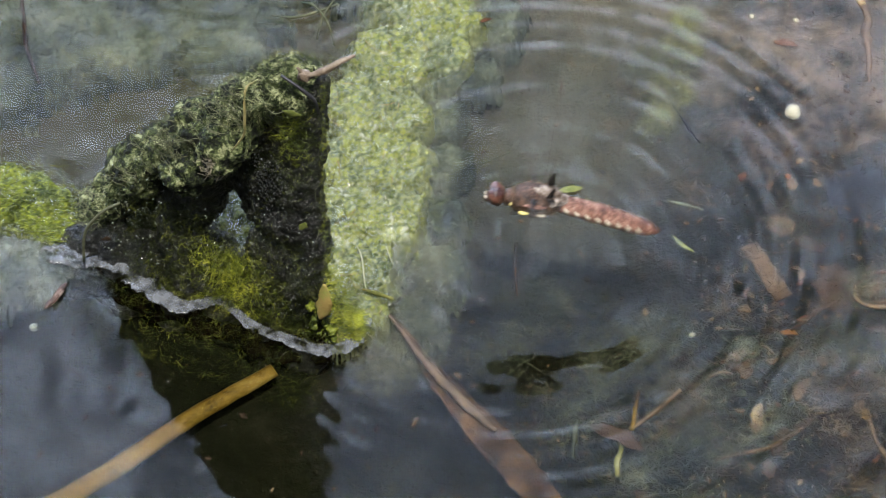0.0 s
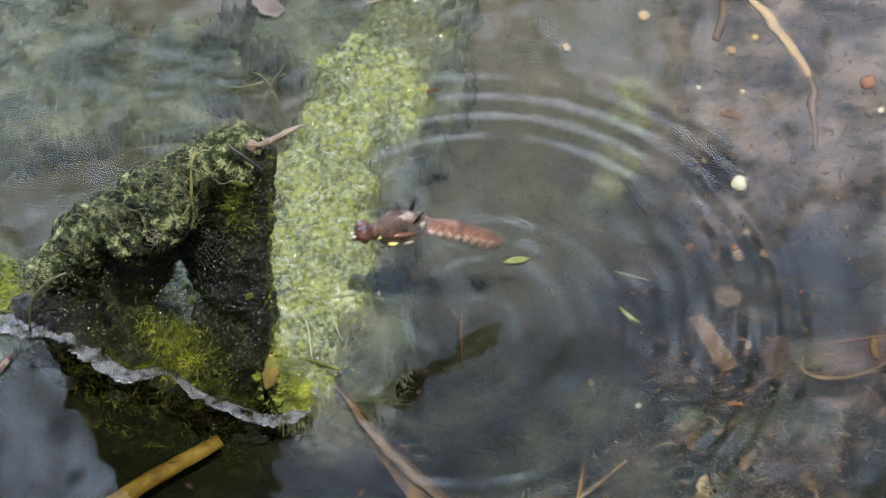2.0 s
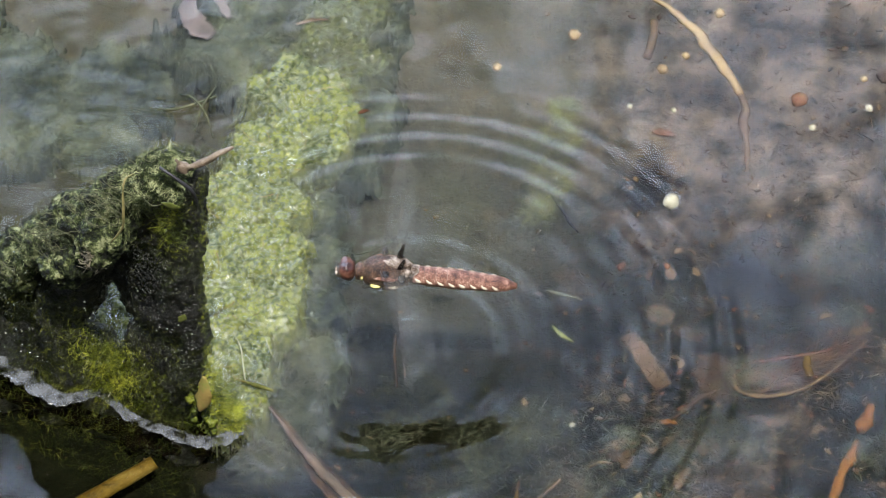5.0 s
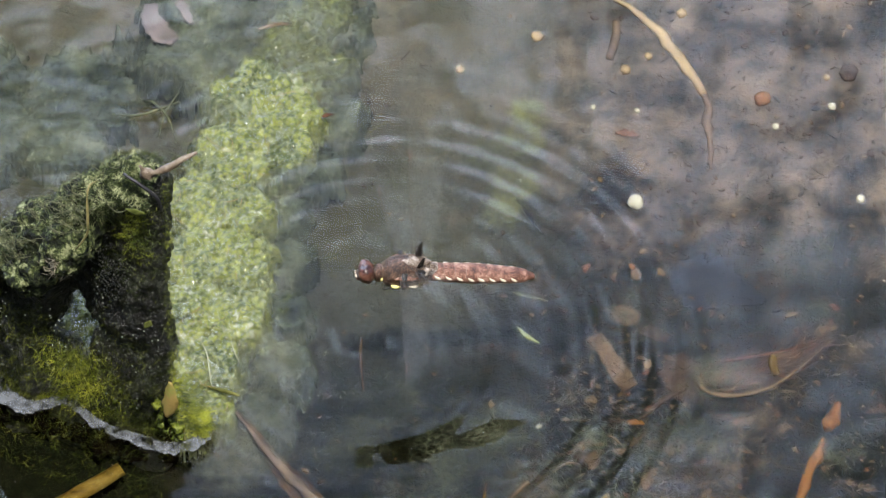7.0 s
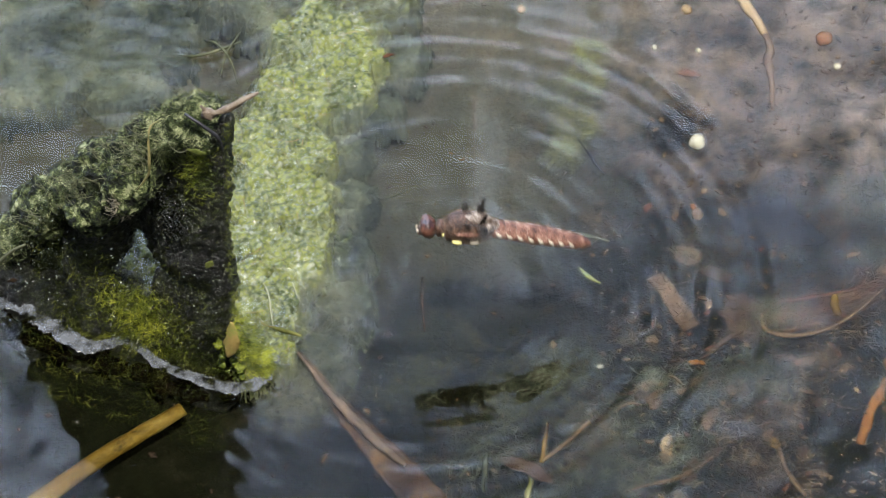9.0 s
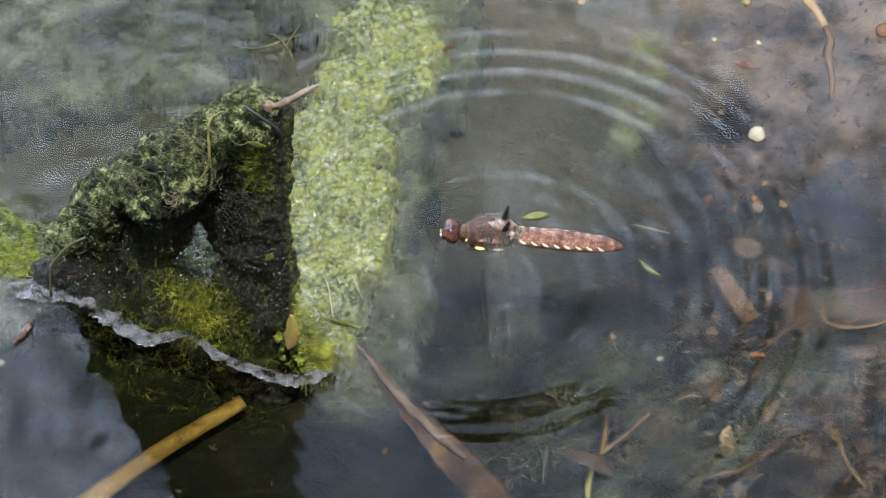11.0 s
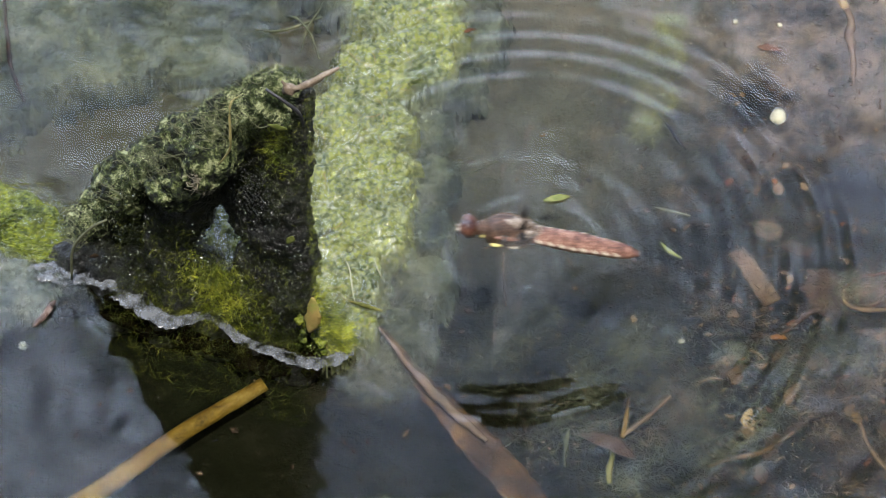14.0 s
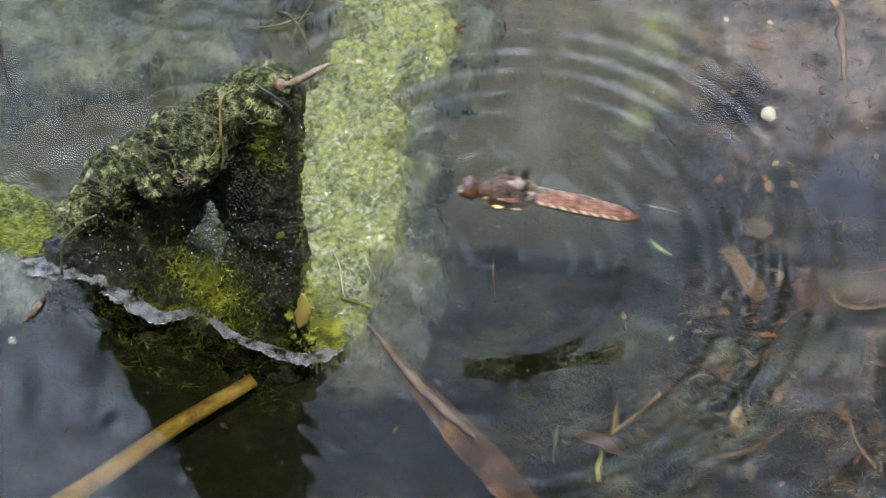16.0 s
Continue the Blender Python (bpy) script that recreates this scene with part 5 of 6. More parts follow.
# ---- the dragonfly: head towards -x, tail towards +x ----
def ellipsoid_row(sections, sides=16):
    """A body of rings: x, half width, half height, centre height."""
    pts, faces = [], []
    for x, w, h, c in sections:
        pts += [(x, w * math.cos(2 * math.pi * j / sides), c + h * math.sin(2 * math.pi * j / sides)) for j in range(sides)]
    for i in range(len(sections) - 1):
        for j in range(sides):
            k = (j + 1) % sides
            faces.append((i * sides + j, i * sides + k, (i + 1) * sides + k, (i + 1) * sides + j))
    faces += [tuple(range(sides))[::-1], tuple(range((len(sections) - 1) * sides, len(sections) * sides))]
    return pts, faces


def segments(x0, count, length, w0, w1):
    rows = []
    for i in range(count):
        for f, s in ((0.0, 0.98), (0.08, 1.0), (0.5, 1.012), (0.9, 1.0), (0.97, 0.985)):
            u = (i + f) / count
            w = (w0 + (w1 - w0) * u)
            rows.append((x0 + length * u, w * s, w * 0.86 * s, 0))
    rows.append((x0 + length, w1 * 0.8, w1 * 0.7, 0))
    return rows


def wing_shape(front, reach, chord):
    """A thin wing that reaches sideways; front: the leading edge's place."""
    steps, across = 14, 4
    pts, n = [], 0
    for lift in (0.05, -0.05):
        for i in range(steps + 1):
            u = i / steps
            c = chord * (0.25 + 0.75 * math.sin(math.pi * min(1, 0.12 + 0.6 * u)) ** 0.8) * (1 - smooth((u - 0.75) / 0.25) * 0.75)
            for j in range(across + 1):
                pts.append((front + 1.2 * u + c * j / across, reach * u, lift + 0.1 * (j % 2)))
    row, n = across + 1, (steps + 1) * (across + 1)
    faces = []
    for i in range(steps):
        for j in range(across):
            a = i * row + j
            faces += [(a, a + 1, a + row + 1, a + row), (n + a, n + a + row, n + a + row + 1, n + a + 1)]
        for j in (0, across):
            a = i * row + j
            faces.append((a, a + row, n + a + row, n + a))
    return pts, faces


WINGS = []


def build_dragonfly():
    fly = tagged(new("dragonfly"), "red-brown dragonfly hovering over the water with blurred wings", "dragonfly")
    head = part("head", joined([ball((-9.3, 0, -0.5), (2.0, 2.75, 2.3), 16, 12, 0.2), ball((-11.0, 0, -1.2), (0.9, 1.5, 1.2), 12, 8, 0.2)]), DARK_CHITIN, fly, "dark brown head with pale face")
    for side in (-1, 1):
        part("eye", ball((-9.6, 0.75 * side, 0.3), (1.9, 2.1, 2.2), 18, 14, 0.14, side), EYE_SKIN, head, "glossy red-brown compound eye")
        part("face_mark", ball((-11.85, 0.6 * side, -0.8), (0.3, 0.5, 0.32), 8, 6), PALE_MARK, head, "pale face spot")
        part("antenna", tube([(-11.4, 0.5 * side, 0.6), (-12.2, 0.9 * side, 1.2), (-12.8, 1.2 * side, 1.6)], (0.12, 0.06), 5, 6), VEIN, head)
    thorax = part("thorax", ellipsoid_row([(-8.4, 0.9, 0.9, -0.4), (-7.5, 1.3, 1.3, -0.4), (-7.0, 2.1, 2.1, -0.3), (-6.2, 2.2, 2.2, -0.3), (-5.7, 1.9, 1.9, -0.3), (-5.2, 2.5, 2.7, -0.2), (-4.2, 3.2, 3.6, 0), (-2.6, 3.6, 4.0, 0.1), (-0.6, 3.7, 4.2, 0.2), (1.4, 3.6, 3.9, 0.3), (3.4, 3.0, 3.1, 0.4), (5.0, 2.3, 2.3, 0.3), (6.6, 1.7, 1.7, 0.2), (7.3, 1.3, 1.3, 0.1)], 20), DARK_CHITIN, fly, "dark brown hairy thorax")
    for side in (-1, 1):
        part("side_mark", ball((-2.6, 3.3 * side, -1.3), (1.3, 0.7, 0.5), 10, 7), YELLOW_MARK, thorax, "yellow side spot")
        part("side_mark", ball((-6.0, 2.0 * side, -0.4), (0.35, 0.4, 0.55), 8, 6), YELLOW_MARK, thorax, "small yellow spot")
        part("side_mark", ball((1.6, 3.3 * side, -1.4), (1.2, 0.5, 0.35), 10, 7), PALE_MARK, thorax, "pale side stripe")
        for k, x in enumerate((-4.5, -2.2, 0.2)):
            part("leg", tube([(x, 1.4 * side, -2.8), (x - 0.8, 2.4 * side, -3.4), (x + 1.6, 1.6 * side, -3.9), (x + 3.2, 1.0 * side, -3.7)], (0.26, 0.2, 0.16, 0.08), 6, 12), BLACK_TWIG, thorax, "thin black leg folded under the body")
    for side in (-1, 1):
        part("shoulder_stripe", ball((-0.6, 3.4 * side, 1.5), (2.6, 0.6, 0.6), 12, 8, 0.5, 3.0), CHITIN, thorax, "red-brown side stripe")
    part("back_fuzz", joined([ball((1.2, 0, 3.4), (2.8, 1.6, 1.1), 14, 10, 0.6), ball((3.4, 0.6, 2.6), (2.0, 1.7, 1.0), 14, 10, 0.6), ball((3.4, -1.5, 2.2), (2.2, 1.2, 1.0), 14, 10, 0.6), ball((5.8, 0, 1.5), (2.0, 1.8, 1.0), 12, 8, 0.5)]), FUZZ, thorax, "greyish fuzz between the wing roots")
    for side in (-1, 1):
        for x, reach in ((2.4, 5.6),):
            part("wing_root", blade([(x, 1.5 * side, 2.4), (x + 0.2, 2.0 * side, 2.4 + reach * 0.5), (x + 0.5, 2.4 * side, 2.4 + reach)], (1.3, 1.2, 0.5), 0.12, 8, 4, side=(1, 0, 0)), WING_STAIN, thorax, "dark stained wing root")
    fur = random.Random(4)
    def fur_seat(r):
        a, x = r.uniform(0, 6.28), r.uniform(-6, 5)
        return (x, (3.7 - 0.05 * x * x) * math.cos(a), (4.1 - 0.06 * x * x) * math.sin(a))
    part("fur", threads(2600, fur_seat, lambda r: Vector((0.4, r.gauss(0, 1), r.gauss(0.4, 0.8))), 1.2, 0.05, 0.5, 2, fur), TWIG, thorax)["kind"] = "stuff"
    abdomen = part("abdomen", ellipsoid_row(segments(0, 4, 10.7, 2.25, 2.6), 18), CHITIN, fly, "red-brown segmented abdomen")
    abdomen.location = (0.006, 0, 0)
    tip = part("abdomen_tip", ellipsoid_row(segments(-0.2, 4, 10.6, 2.55, 2.0) + segments(10.5, 1, 2.2, 1.95, 1.5) + [(13.2, 1.15, 1.0, 0), (13.9, 0.9, 0.75, 0), (14.5, 0.7, 0.5, 0)], 18), CHITIN, abdomen, "red-brown abdomen end")
    tip.location = (0.0105, 0, 0)
    for owner, rings in ((abdomen, [(2.67 * k, 2.25 + 0.09 * k) for k in (1, 2, 3)]), (tip, [(2.65 * k, 2.5 - 0.14 * k) for k in (0, 1, 2, 3)])):
        for x, w in rings:
            part("segment_ring", ellipsoid_row([(x - 0.1, w * 0.97, w * 0.84, 0), (x - 0.05, w * 1.015, w * 0.875, 0), (x + 0.05, w * 1.015, w * 0.875, 0), (x + 0.1, w * 0.97, w * 0.84, 0)], 18), RING_SKIN, owner, "thin pale ring between segments")
    for owner, marks in ((abdomen, [(1.2 + 2.67 * i, 2.3 + 0.1 * i) for i in range(4)]), (tip, [(1.2, 2.5), (3.9, 2.36), (6.5, 2.2), (9.2, 2.05)])):
        for x, w in marks:
            for side in (-1, 1):
                part("side_mark", tube([(x - 0.8, (w - 0.28) * side, 0.95), (x - 0.1, (w - 0.1) * side, 0.45), (x + 0.9, (w - 0.02) * side, 0.1)], (0.1, 0.3, 0.42, 0.1), 7, 9, 0.5), PALE_MARK, owner, "pale side mark")
    for side in (-1, 1):
        for x, reach, chord, up in ((-2.2, 30, 6.2, 2.9), (1.4, 28.5, 8.0, 2.7)):
            shape = wing_shape(0, reach, chord)
            hinge = part("wing", shape if side > 0 else mirror(shape), WING, fly, "clear dark-veined wing, blurred in flight")
            vein = [tube([(0, 0, 0), (0.7, reach * 0.5 * side, 0.12), (1.3, reach * 0.97 * side, 0.1)], (0.08, 0.06, 0.04), 5, 10)]
            vein += [tube([(0.4, 0, 0), (chord * 0.25 + 0.8 * k, reach * 0.4 * side, 0.1), (chord * 0.3 * k + 1, reach * (0.9 - 0.12 * k) * side, 0.08)], (0.035, 0.025), 4, 8) for k in range(3)]
            part("vein", joined(vein), VEIN, hinge, "dark wing veins")
            part("wing_patch", ball((chord * 0.2, 1.4 * side, 0.05), (chord * 0.12, 1.8, 0.12), 10, 6), WING_STAIN, hinge, "dark patch at the wing root")
            part("stigma", ball((1.35, reach * 0.86 * side, 0.1), (0.35, 1.4, 0.14), 8, 6), VEIN, hinge, "dark wing spot")
            WINGS.append((hinge, (x, 1.6 * side, up), side, 0 if x < 0 else 1))
    return fly, abdomen, tip


def build_splash():
    """Drops that leap up where the tail strikes the pond, and pale streaks for glints."""
    ob = tagged(new("splash"), "small splash of clear drops and painted pale glints at the dragonfly's tail", "splash")
    r = random.Random(8)
    for _ in range(13):
        a, d = r.uniform(0, 6.28), r.uniform(1.0, 5.0)
        part("droplet", ball((d * math.cos(a), 0.8 * d * math.sin(a), r.uniform(0.2, 4.5)), r.choice((0.2, 0.3, 0.4, 0.55)), 9, 7, 0.5, d), SPLASH_GLINT, ob)
    # whitish blades shaped as the glints of bright sky on ripple crests
    part("crest", blade([(-12, 3.4, 0.5), (-9, 4.6, 0.7), (-6, 4.4, 0.5)], (0.3, 0.9, 0.8, 0.2), 0.2, 18, 6, 0.15, 0.5), SPLASH_GLINT, ob)
    part("crest", blade([(2.0, 4.2, 0.5), (4.6, 4.6, 0.7), (8.0, 3.6, 0.5)], (0.2, 0.8, 0.7, 0.2), 0.2, 18, 6, 0.15, 0.5), SPLASH_GLINT, ob)
    part("crest", blade([(-2.6, -1.0, 0.5), (0.2, -2.0, 1.1), (3.2, -1.4, 0.6)], (0.2, 0.6, 0.5, 0.2), 0.2, 14, 6, 0.15, 0.5), SPLASH_GLINT, ob)
    return ob


def mirror(shape):
    return [(a, -b, c) for a, b, c in shape[0]], [tuple(reversed(f)) for f in shape[1]]


dragonfly, abdomen, abdomen_tip = build_dragonfly()
splash = build_splash()


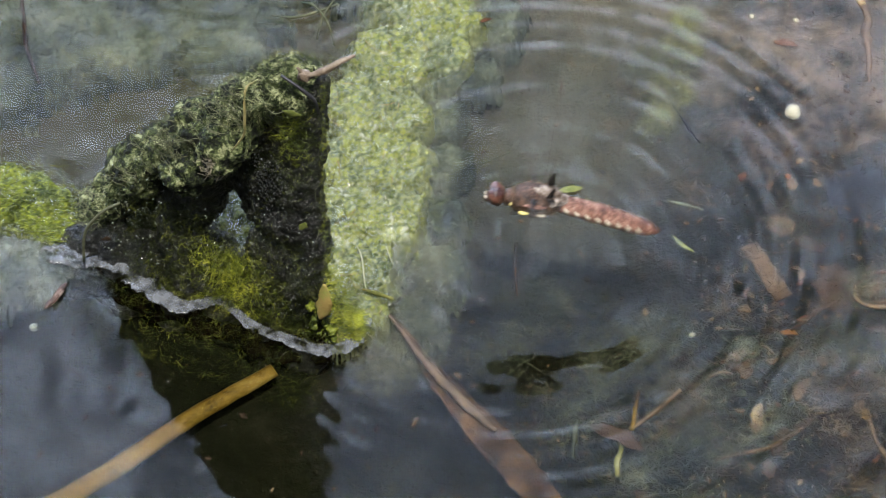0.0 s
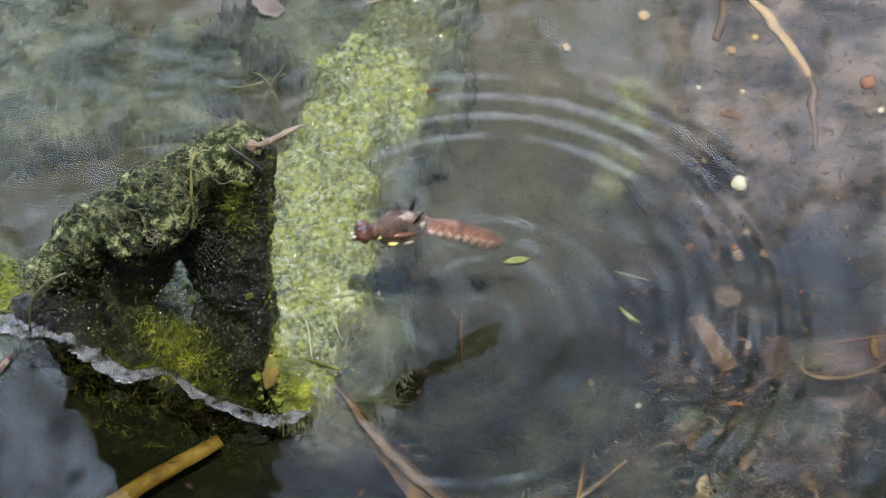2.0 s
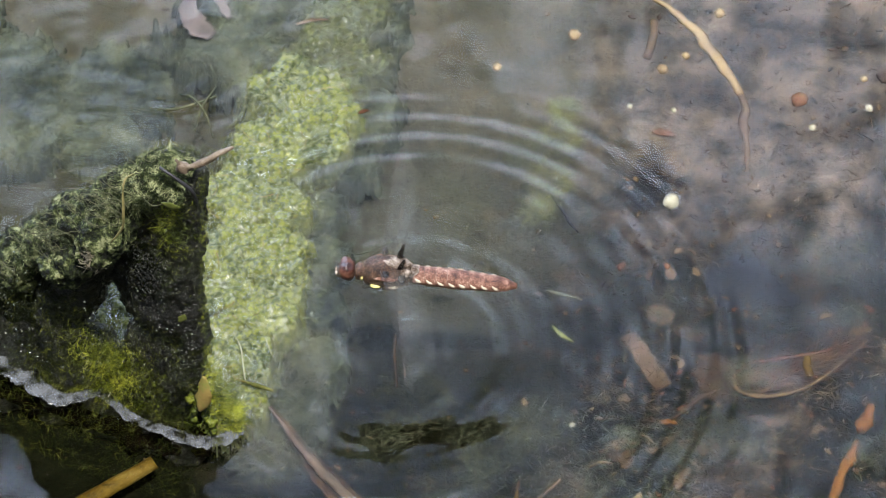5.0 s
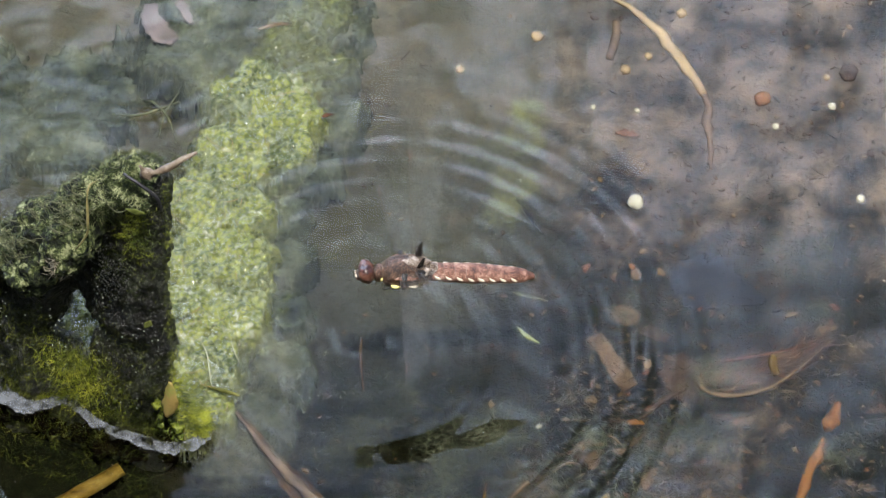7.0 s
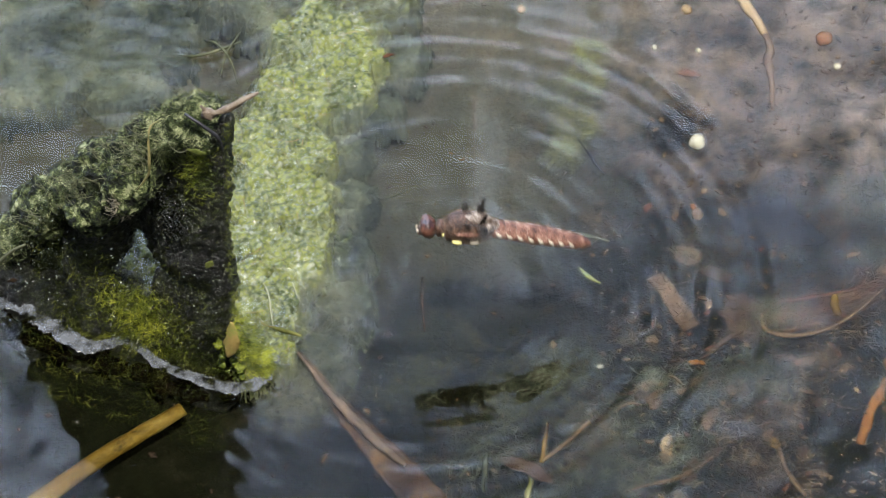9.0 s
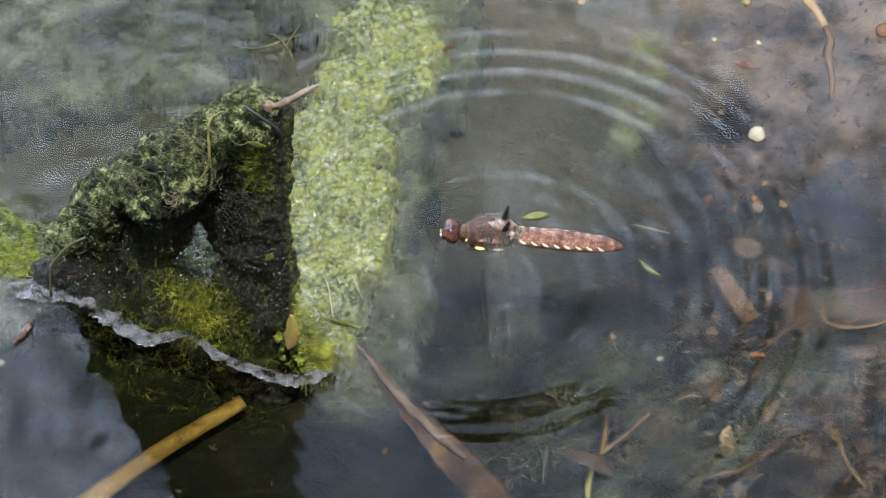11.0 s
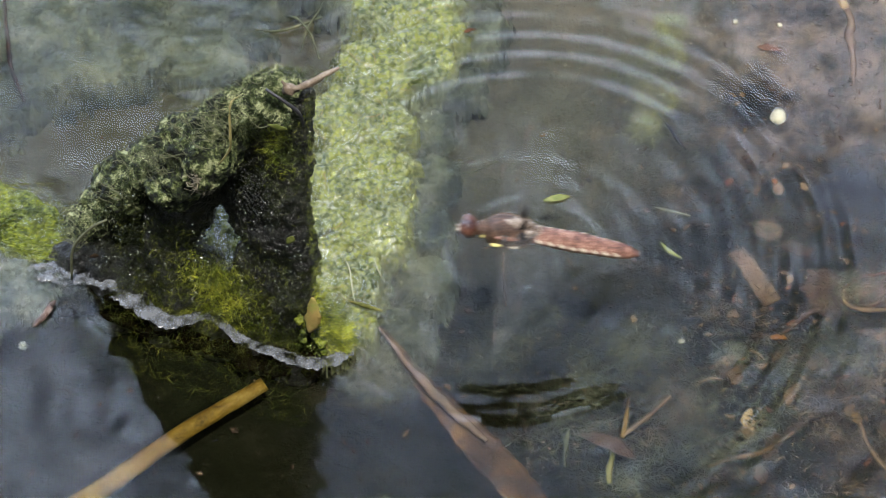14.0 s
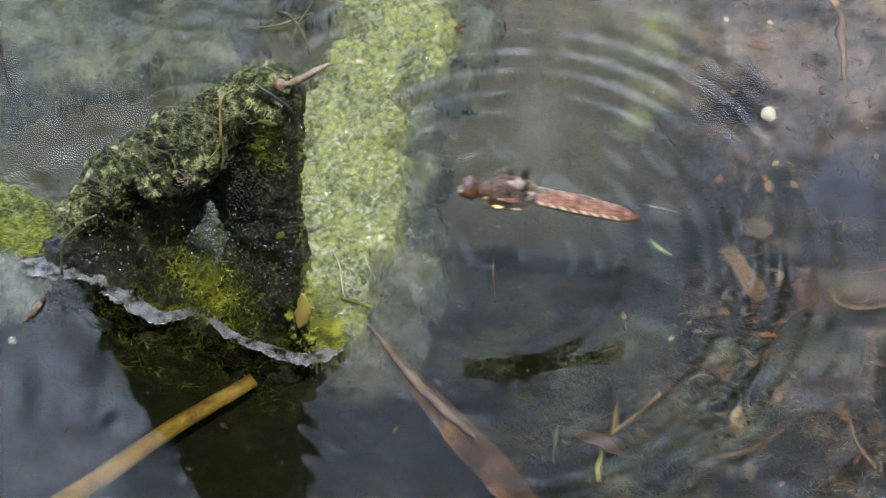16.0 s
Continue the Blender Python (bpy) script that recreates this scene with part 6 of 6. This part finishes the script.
def motions():
    # seconds, place (mm), tail-down and turn (degrees), bend of the abdomen (1: hanging to the water)
    flight = [
        (0.00, 21.7, -11.5, 33.3, 11.6, -1.4, 0.29),
        (0.10, 26.5, -10.2, 34.7, 7.6, 0.8, 0.04),
        (0.20, 6.5, -12.3, 28.5, 23.9, 12.1, 1.08),
        (0.30, 1.8, -5.1, 31.3, 16.6, 11.8, 0.61),
        (0.40, 19.6, -7.1, 33.3, 11.6, 0.0, 0.29),
        (0.50, 26.6, -7.1, 34.4, 8.5, 1.1, 0.10),
        (0.60, 14.8, -9.6, 26.0, 9.1, 5.3, 0.14),
        (0.70, 0.3, -3.5, 29.1, 22.5, 13.8, 0.99),
        (0.80, 12.5, -8.0, 33.4, 11.3, 2.7, 0.27),
        (0.90, 22.3, -5.6, 34.5, 8.4, 1.5, 0.09),
        (1.00, 24.6, -7.8, 34.5, 8.4, 1.8, 0.09),
        (1.10, 4.9, -12.1, 28.8, 23.6, -0.4, 1.04),
        (1.20, 1.3, -5.1, 30.9, 17.7, 8.2, 0.68),
        (1.30, 14.2, -8.0, 33.7, 10.3, -2.6, 0.21),
        (1.40, 18.9, -5.9, 33.5, 10.9, 2.3, 0.25),
        (1.50, 1.7, -13.0, 29.4, 21.8, -1.6, 0.93),
        (1.60, 1.7, -5.3, 30.1, 20.0, 10.0, 0.82),
        (1.70, 16.1, -7.1, 33.4, 11.3, -2.1, 0.27),
        (1.80, 18.8, -5.7, 33.7, 10.4, 2.4, 0.21),
        (1.90, 0.4, -8.2, 28.8, 23.6, -2.5, 1.04),
        (2.00, 2.4, 2.4, 31.8, 15.3, 20.1, 0.53),
        (2.10, 15.8, -3.7, 34.3, 8.7, 4.0, 0.11),
        (2.20, 14.8, -0.6, 26.0, 6.2, 5.8, -0.05),
        (2.30, -3.7, -5.2, 26.8, 28.1, 9.7, 1.36),
        (2.40, 5.0, -1.7, 32.1, 14.6, 12.7, 0.49),
        (2.50, 18.8, -3.1, 33.9, 9.9, 1.2, 0.18),
        (2.60, 18.6, 1.4, 26.0, 7.6, 7.9, 0.04),
        (2.70, -1.8, -10.3, 27.3, 27.1, 9.2, 1.29),
        (2.80, 4.5, -3.2, 31.1, 17.3, 10.2, 0.66),
        (2.90, 20.4, -4.3, 34.4, 8.6, 7.7, 0.10),
        (3.00, 25.8, 0.5, 34.1, 9.3, 2.4, 0.15),
        (3.10, 10.5, -6.8, 26.0, 6.0, 4.1, -0.05),
        (3.20, -3.8, -0.6, 29.7, 20.7, 19.5, 0.88),
        (3.30, 10.5, -7.0, 33.5, 10.9, 3.1, 0.25),
        (3.40, 18.1, -5.5, 34.5, 8.3, 2.1, 0.08),
        (3.50, 7.9, -8.4, 26.0, 8.9, 3.8, 0.12),
        (3.60, -4.1, -0.8, 29.8, 20.7, 10.6, 0.87),
        (3.70, 10.4, -4.2, 33.4, 11.1, 0.5, 0.26),
        (3.80, 16.5, -4.2, 35.1, 6.7, -0.2, -0.02),
        (3.90, 1.4, -8.7, 29.3, 22.0, 7.8, 0.95),
        (4.00, 0.1, -0.9, 31.3, 16.7, 11.1, 0.62),
        (4.10, 12.3, -2.8, 33.6, 10.6, 0.0, 0.23),
        (4.20, 17.4, -2.3, 34.4, 8.5, 0.3, 0.10),
        (4.31, -1.9, -4.6, 29.0, 22.6, 10.9, 1.00),
        (4.41, 13.0, -3.3, 33.6, 10.6, 2.8, 0.23),
        (4.51, 14.1, -5.8, 32.5, 8.1, -0.3, 0.07),
        (4.62, 14.8, -6.3, 32.5, 8.1, 1.3, 0.07),
        (4.73, -1.7, -5.6, 29.0, 22.6, 12.5, 1.00),
        (4.83, 13.2, -5.4, 33.6, 10.6, 1.4, 0.23),
        (4.93, 14.4, -5.3, 32.5, 8.1, 0.6, 0.07),
        (5.04, 15.4, -5.3, 32.5, 8.1, 0.1, 0.07),
        (5.15, -2.0, -4.4, 29.0, 22.6, 11.0, 1.00),
        (5.25, 12.3, -4.6, 33.6, 10.6, 3.0, 0.23),
        (5.35, 16.1, -4.7, 32.5, 8.1, 3.1, 0.07),
        (5.46, 15.8, -5.4, 32.5, 8.1, -0.1, 0.07),
        (5.57, 2.7, -7.1, 28.5, 24.1, 4.0, 1.08),
        (5.67, 9.8, -6.0, 33.0, 12.3, 10.9, 0.34),
        (5.77, 24.8, -6.7, 30.3, 6.8, 5.6, 0.00),
        (5.88, 26.2, -5.9, 30.3, 6.8, 4.9, 0.00),
        (5.99, 1.8, -7.4, 28.5, 24.1, 3.4, 1.08),
        (6.09, 9.7, -5.7, 33.0, 12.3, 9.4, 0.34),
        (6.19, 25.3, -6.5, 30.3, 6.8, 6.6, 0.00),
        (6.30, 16.2, -8.4, 26.0, 6.0, 6.5, -0.05),
        (6.40, 0.8, 2.2, 28.7, 23.2, 21.1, 1.04),
        (6.50, 16.1, -4.6, 33.9, 9.9, 8.8, 0.19),
        (6.60, 31.8, -2.8, 34.9, 7.3, 9.5, 0.02),
        (6.70, 25.4, -7.5, 26.0, 5.5, 1.6, -0.05),
        (6.80, 1.5, -10.1, 28.3, 24.9, -8.5, 1.11),
        (6.90, 14.6, -3.7, 33.0, 12.1, 8.2, 0.33),
        (7.00, 27.8, -5.9, 34.5, 8.3, 5.5, 0.09),
        (7.10, 23.5, -7.5, 34.9, 7.3, 5.0, 0.02),
        (7.20, 0.3, -4.6, 27.5, 26.8, 5.1, 1.26),
        (7.30, 5.2, -6.3, 32.5, 13.4, 13.4, 0.41),
        (7.40, 19.9, -8.1, 34.7, 7.7, 0.6, 0.05),
        (7.50, 27.3, -7.5, 34.8, 7.4, 4.6, 0.03),
        (7.60, 6.7, -16.6, 29.5, 21.6, 0.7, 0.92),
        (7.70, 5.7, -8.4, 32.4, 13.8, 13.7, 0.43),
        (7.80, 15.3, -8.4, 33.6, 10.6, 2.5, 0.23),
        (7.90, 19.4, -9.3, 35.2, 6.4, 2.2, -0.04),
        (8.00, 0.9, -9.8, 27.6, 26.1, 15.7, 1.23),
        (8.10, 6.4, -7.7, 33.2, 11.6, 15.7, 0.29),
        (8.20, 24.3, -10.2, 34.5, 8.2, 3.4, 0.08),
        (8.30, 25.0, -14.1, 34.7, 7.7, 5.1, 0.05),
        (8.40, 2.8, -12.7, 27.4, 27.1, -1.7, 1.26),
        (8.50, 11.1, -10.2, 33.0, 12.3, 5.4, 0.33),
        (8.60, 16.6, -11.2, 33.9, 9.8, -0.0, 0.18),
        (8.70, 13.8, -9.2, 35.0, 6.8, 10.9, -0.01),
        (8.80, -2.2, -11.8, 27.3, 27.3, 3.8, 1.29),
        (8.90, 11.4, -1.7, 33.4, 11.1, 15.0, 0.26),
        (9.00, 27.7, -9.9, 33.5, 11.0, 5.5, 0.25),
        (9.10, 26.8, -12.4, 35.3, 6.1, -0.3, -0.05),
        (9.20, 4.3, -14.5, 27.0, 27.8, 6.7, 1.33),
        (9.30, 6.1, -12.9, 32.2, 14.3, 8.0, 0.47),
        (9.40, 18.8, -13.4, 34.7, 7.9, -3.4, 0.05),
        (9.50, 19.8, -12.1, 34.5, 8.4, 3.2, 0.09),
        (9.60, -2.8, -15.2, 27.0, 28.1, 2.4, 1.34),
        (9.70, 8.1, -14.2, 32.5, 13.5, 1.9, 0.41),
        (9.80, 18.9, -12.0, 33.8, 10.1, 2.6, 0.19),
        (9.90, 21.0, -15.1, 35.0, 7.0, 5.4, -0.00),
        (10.00, -0.2, -17.1, 27.2, 28.1, -10.0, 1.30),
        (10.10, 9.2, -13.6, 32.5, 13.7, 5.2, 0.42),
        (10.20, 20.8, -14.3, 34.3, 8.9, 0.1, 0.12),
        (10.31, 0.4, -14.2, 27.1, 27.8, 1.5, 1.31),
        (10.41, 10.3, -12.8, 32.8, 12.9, 3.8, 0.37),
        (10.51, 20.3, -14.1, 34.6, 8.0, 1.1, 0.07),
        (10.62, 19.0, -14.3, 34.6, 8.0, 3.2, 0.07),
        (10.73, -0.9, -14.2, 27.1, 27.8, 1.3, 1.31),
        (10.83, 11.1, -13.2, 32.8, 12.9, 4.8, 0.37),
        (10.93, 19.1, -14.8, 34.6, 8.0, 0.1, 0.07),
        (11.04, 19.3, -14.7, 34.6, 8.0, -0.2, 0.07),
        (11.15, -0.1, -15.4, 27.1, 27.8, 2.5, 1.31),
        (11.25, 11.0, -13.1, 32.8, 12.9, 5.3, 0.37),
        (11.35, 19.5, -12.7, 34.6, 8.0, 2.7, 0.07),
        (11.46, 20.6, -13.8, 34.6, 8.0, 2.7, 0.07),
        (11.57, 3.4, -16.9, 28.2, 24.9, 4.9, 1.13),
        (11.67, 10.9, -17.2, 32.6, 13.3, 1.9, 0.40),
        (11.77, 20.1, -17.7, 34.5, 8.2, 1.8, 0.08),
        (11.88, 21.5, -15.8, 34.5, 8.2, 2.3, 0.08),
        (11.99, 2.9, -18.2, 28.2, 24.9, 3.2, 1.13),
        (12.09, 11.6, -16.2, 32.6, 13.3, 1.6, 0.40),
        (12.19, 20.7, -17.6, 34.5, 8.2, -0.4, 0.08),
        (12.30, 3.5, -17.2, 29.6, 21.1, 7.0, 0.89),
        (12.40, 15.8, -16.0, 33.2, 11.6, 7.1, 0.29),
        (12.50, 20.9, -17.9, 34.4, 8.4, 2.8, 0.09),
        (12.60, 4.5, -20.9, 29.1, 22.7, 3.0, 0.99),
        (12.70, 5.3, -20.7, 32.0, 15.1, -3.0, 0.51),
        (12.80, 14.5, -15.8, 33.5, 10.8, 1.9, 0.24),
        (12.90, 20.8, -16.9, 35.3, 6.0, 1.7, -0.05),
        (13.00, 3.4, -13.8, 27.0, 27.6, 13.0, 1.33),
        (13.10, 6.8, -15.0, 31.7, 15.8, 0.8, 0.56),
        (13.20, 21.2, -16.2, 34.1, 9.3, -0.8, 0.14),
        (13.30, 20.3, -16.8, 34.2, 9.2, -0.2, 0.14),
        (13.40, -0.1, -17.0, 27.0, 28.5, -10.0, 1.33),
        (13.50, 6.1, -12.4, 32.5, 13.4, 11.5, 0.41),
        (13.60, 19.0, -15.2, 34.4, 8.5, -1.1, 0.10),
        (13.70, 21.7, -14.0, 35.3, 6.1, -0.2, -0.05),
        (13.80, 7.3, -22.3, 29.7, 21.0, -2.5, 0.88),
        (13.90, 4.0, -15.0, 31.1, 17.1, 11.6, 0.65),
        (14.00, 18.3, -18.9, 34.3, 9.0, -3.7, 0.12),
        (14.10, 22.7, -14.5, 34.2, 9.2, -2.6, 0.14),
        (14.20, 4.1, -17.2, 26.9, 28.4, -1.3, 1.34),
        (14.30, 6.2, -12.0, 31.6, 16.1, 1.1, 0.57),
        (14.40, 20.4, -13.8, 34.1, 9.3, -1.5, 0.15),
        (14.50, 22.2, -14.7, 34.2, 9.0, -1.0, 0.13),
        (14.60, 5.0, -17.7, 27.2, 28.0, -5.7, 1.31),
        (14.70, 6.5, -11.7, 31.6, 16.0, 4.1, 0.57),
        (14.80, 19.9, -12.3, 33.5, 11.0, -1.3, 0.25),
        (14.90, 21.1, -13.3, 33.7, 10.4, 1.2, 0.22),
        (15.00, 0.9, -16.3, 27.1, 28.0, -5.6, 1.31),
        (15.10, 6.7, -10.3, 31.6, 16.0, 4.1, 0.57),
        (15.20, 20.9, -11.0, 34.1, 9.3, -3.0, 0.15),
        (15.30, 22.4, -12.4, 34.2, 9.0, -1.7, 0.13),
        (15.40, 2.5, -15.8, 26.6, 29.9, -11.9, 1.40),
        (15.50, 11.7, -9.7, 31.6, 15.9, -0.6, 0.56),
        (15.60, 22.8, -12.6, 34.1, 9.4, -3.0, 0.15),
        (15.70, 23.3, -12.0, 34.3, 8.9, -1.2, 0.12),
        (15.80, 3.7, -11.6, 27.2, 27.8, -5.1, 1.30),
        (15.90, 9.5, -7.8, 31.6, 16.0, 5.5, 0.57),
        (16.00, 21.2, -8.2, 33.9, 10.0, -2.2, 0.19),
    ]
    flight = [(t, x, y - 0.8 * smooth((bend - 0.5) / 0.6), z - 3.0 * smooth((bend - 0.5) / 0.6), down + 8 * smooth((bend - 0.5) / 0.6), turn, bend) for t, x, y, z, down, turn, bend in flight]
    walk(dragonfly, [(t, pose(x * MM, y * MM, z * MM, 0, down, turn)) for t, x, y, z, down, turn, bend in flight])
    walk(abdomen, [(t, pose(0.006, 0, 0, 0, 34 * bend, 0)) for t, x, y, z, down, turn, bend in flight])
    walk(abdomen_tip, [(t, pose(0.0105, 0, 0, 0, 12 * bend, 0)) for t, x, y, z, down, turn, bend in flight])
    # the splash rests under the bed between the strikes
    rows, last = [(0.0, pose(0.01, -0.012, -0.08))], 0.0
    for (t0, *_, b0), (t, x, y, z, down, turn, bend), (t2, *_, b2) in zip(flight, flight[1:], flight[2:]):
        if bend > 0.86 and bend >= b0 and bend > b2 and t - last > 0.25:
            tail = pose(x * MM, y * MM, z * MM, 0, down, turn) @ pose(0.006, 0, 0, 0, 34 * bend, 0) @ pose(0.0105, 0, 0, 0, 12 * bend, 0) @ Vector((0.0145, 0, 0))
            for dt, h in ((-0.1, -0.08), (-0.034, 0.0), (0.034, 0.0004), (0.1, -0.08)):
                rows.append((t + dt, pose(tail.x, tail.y, h)))
            last = t
    walk(splash, rows + [(16.0, pose(0.01, -0.012, -0.08))])
    beats = [i / FPS for i in range(16 * FPS + 1)]
    for wing, (x, y, z), side, pair in WINGS:
        rows = []
        for i, t in enumerate(beats):
            a = 12 + 40 * math.sin(i * 2.45 + 1.3 * pair)
            rows.append((t, pose(x * MM, y * MM, z * MM, side * a, 0, side * 6 * math.cos(i * 2.45))))
        walk(wing, rows)
    turns = [(i / FPS, pose(RIPPLE.x * MM, RIPPLE.y * MM, 0, 0, 0, 40.0 * i)) for i in range(16 * FPS + 1)]
    walk(ripples, turns)


motions()
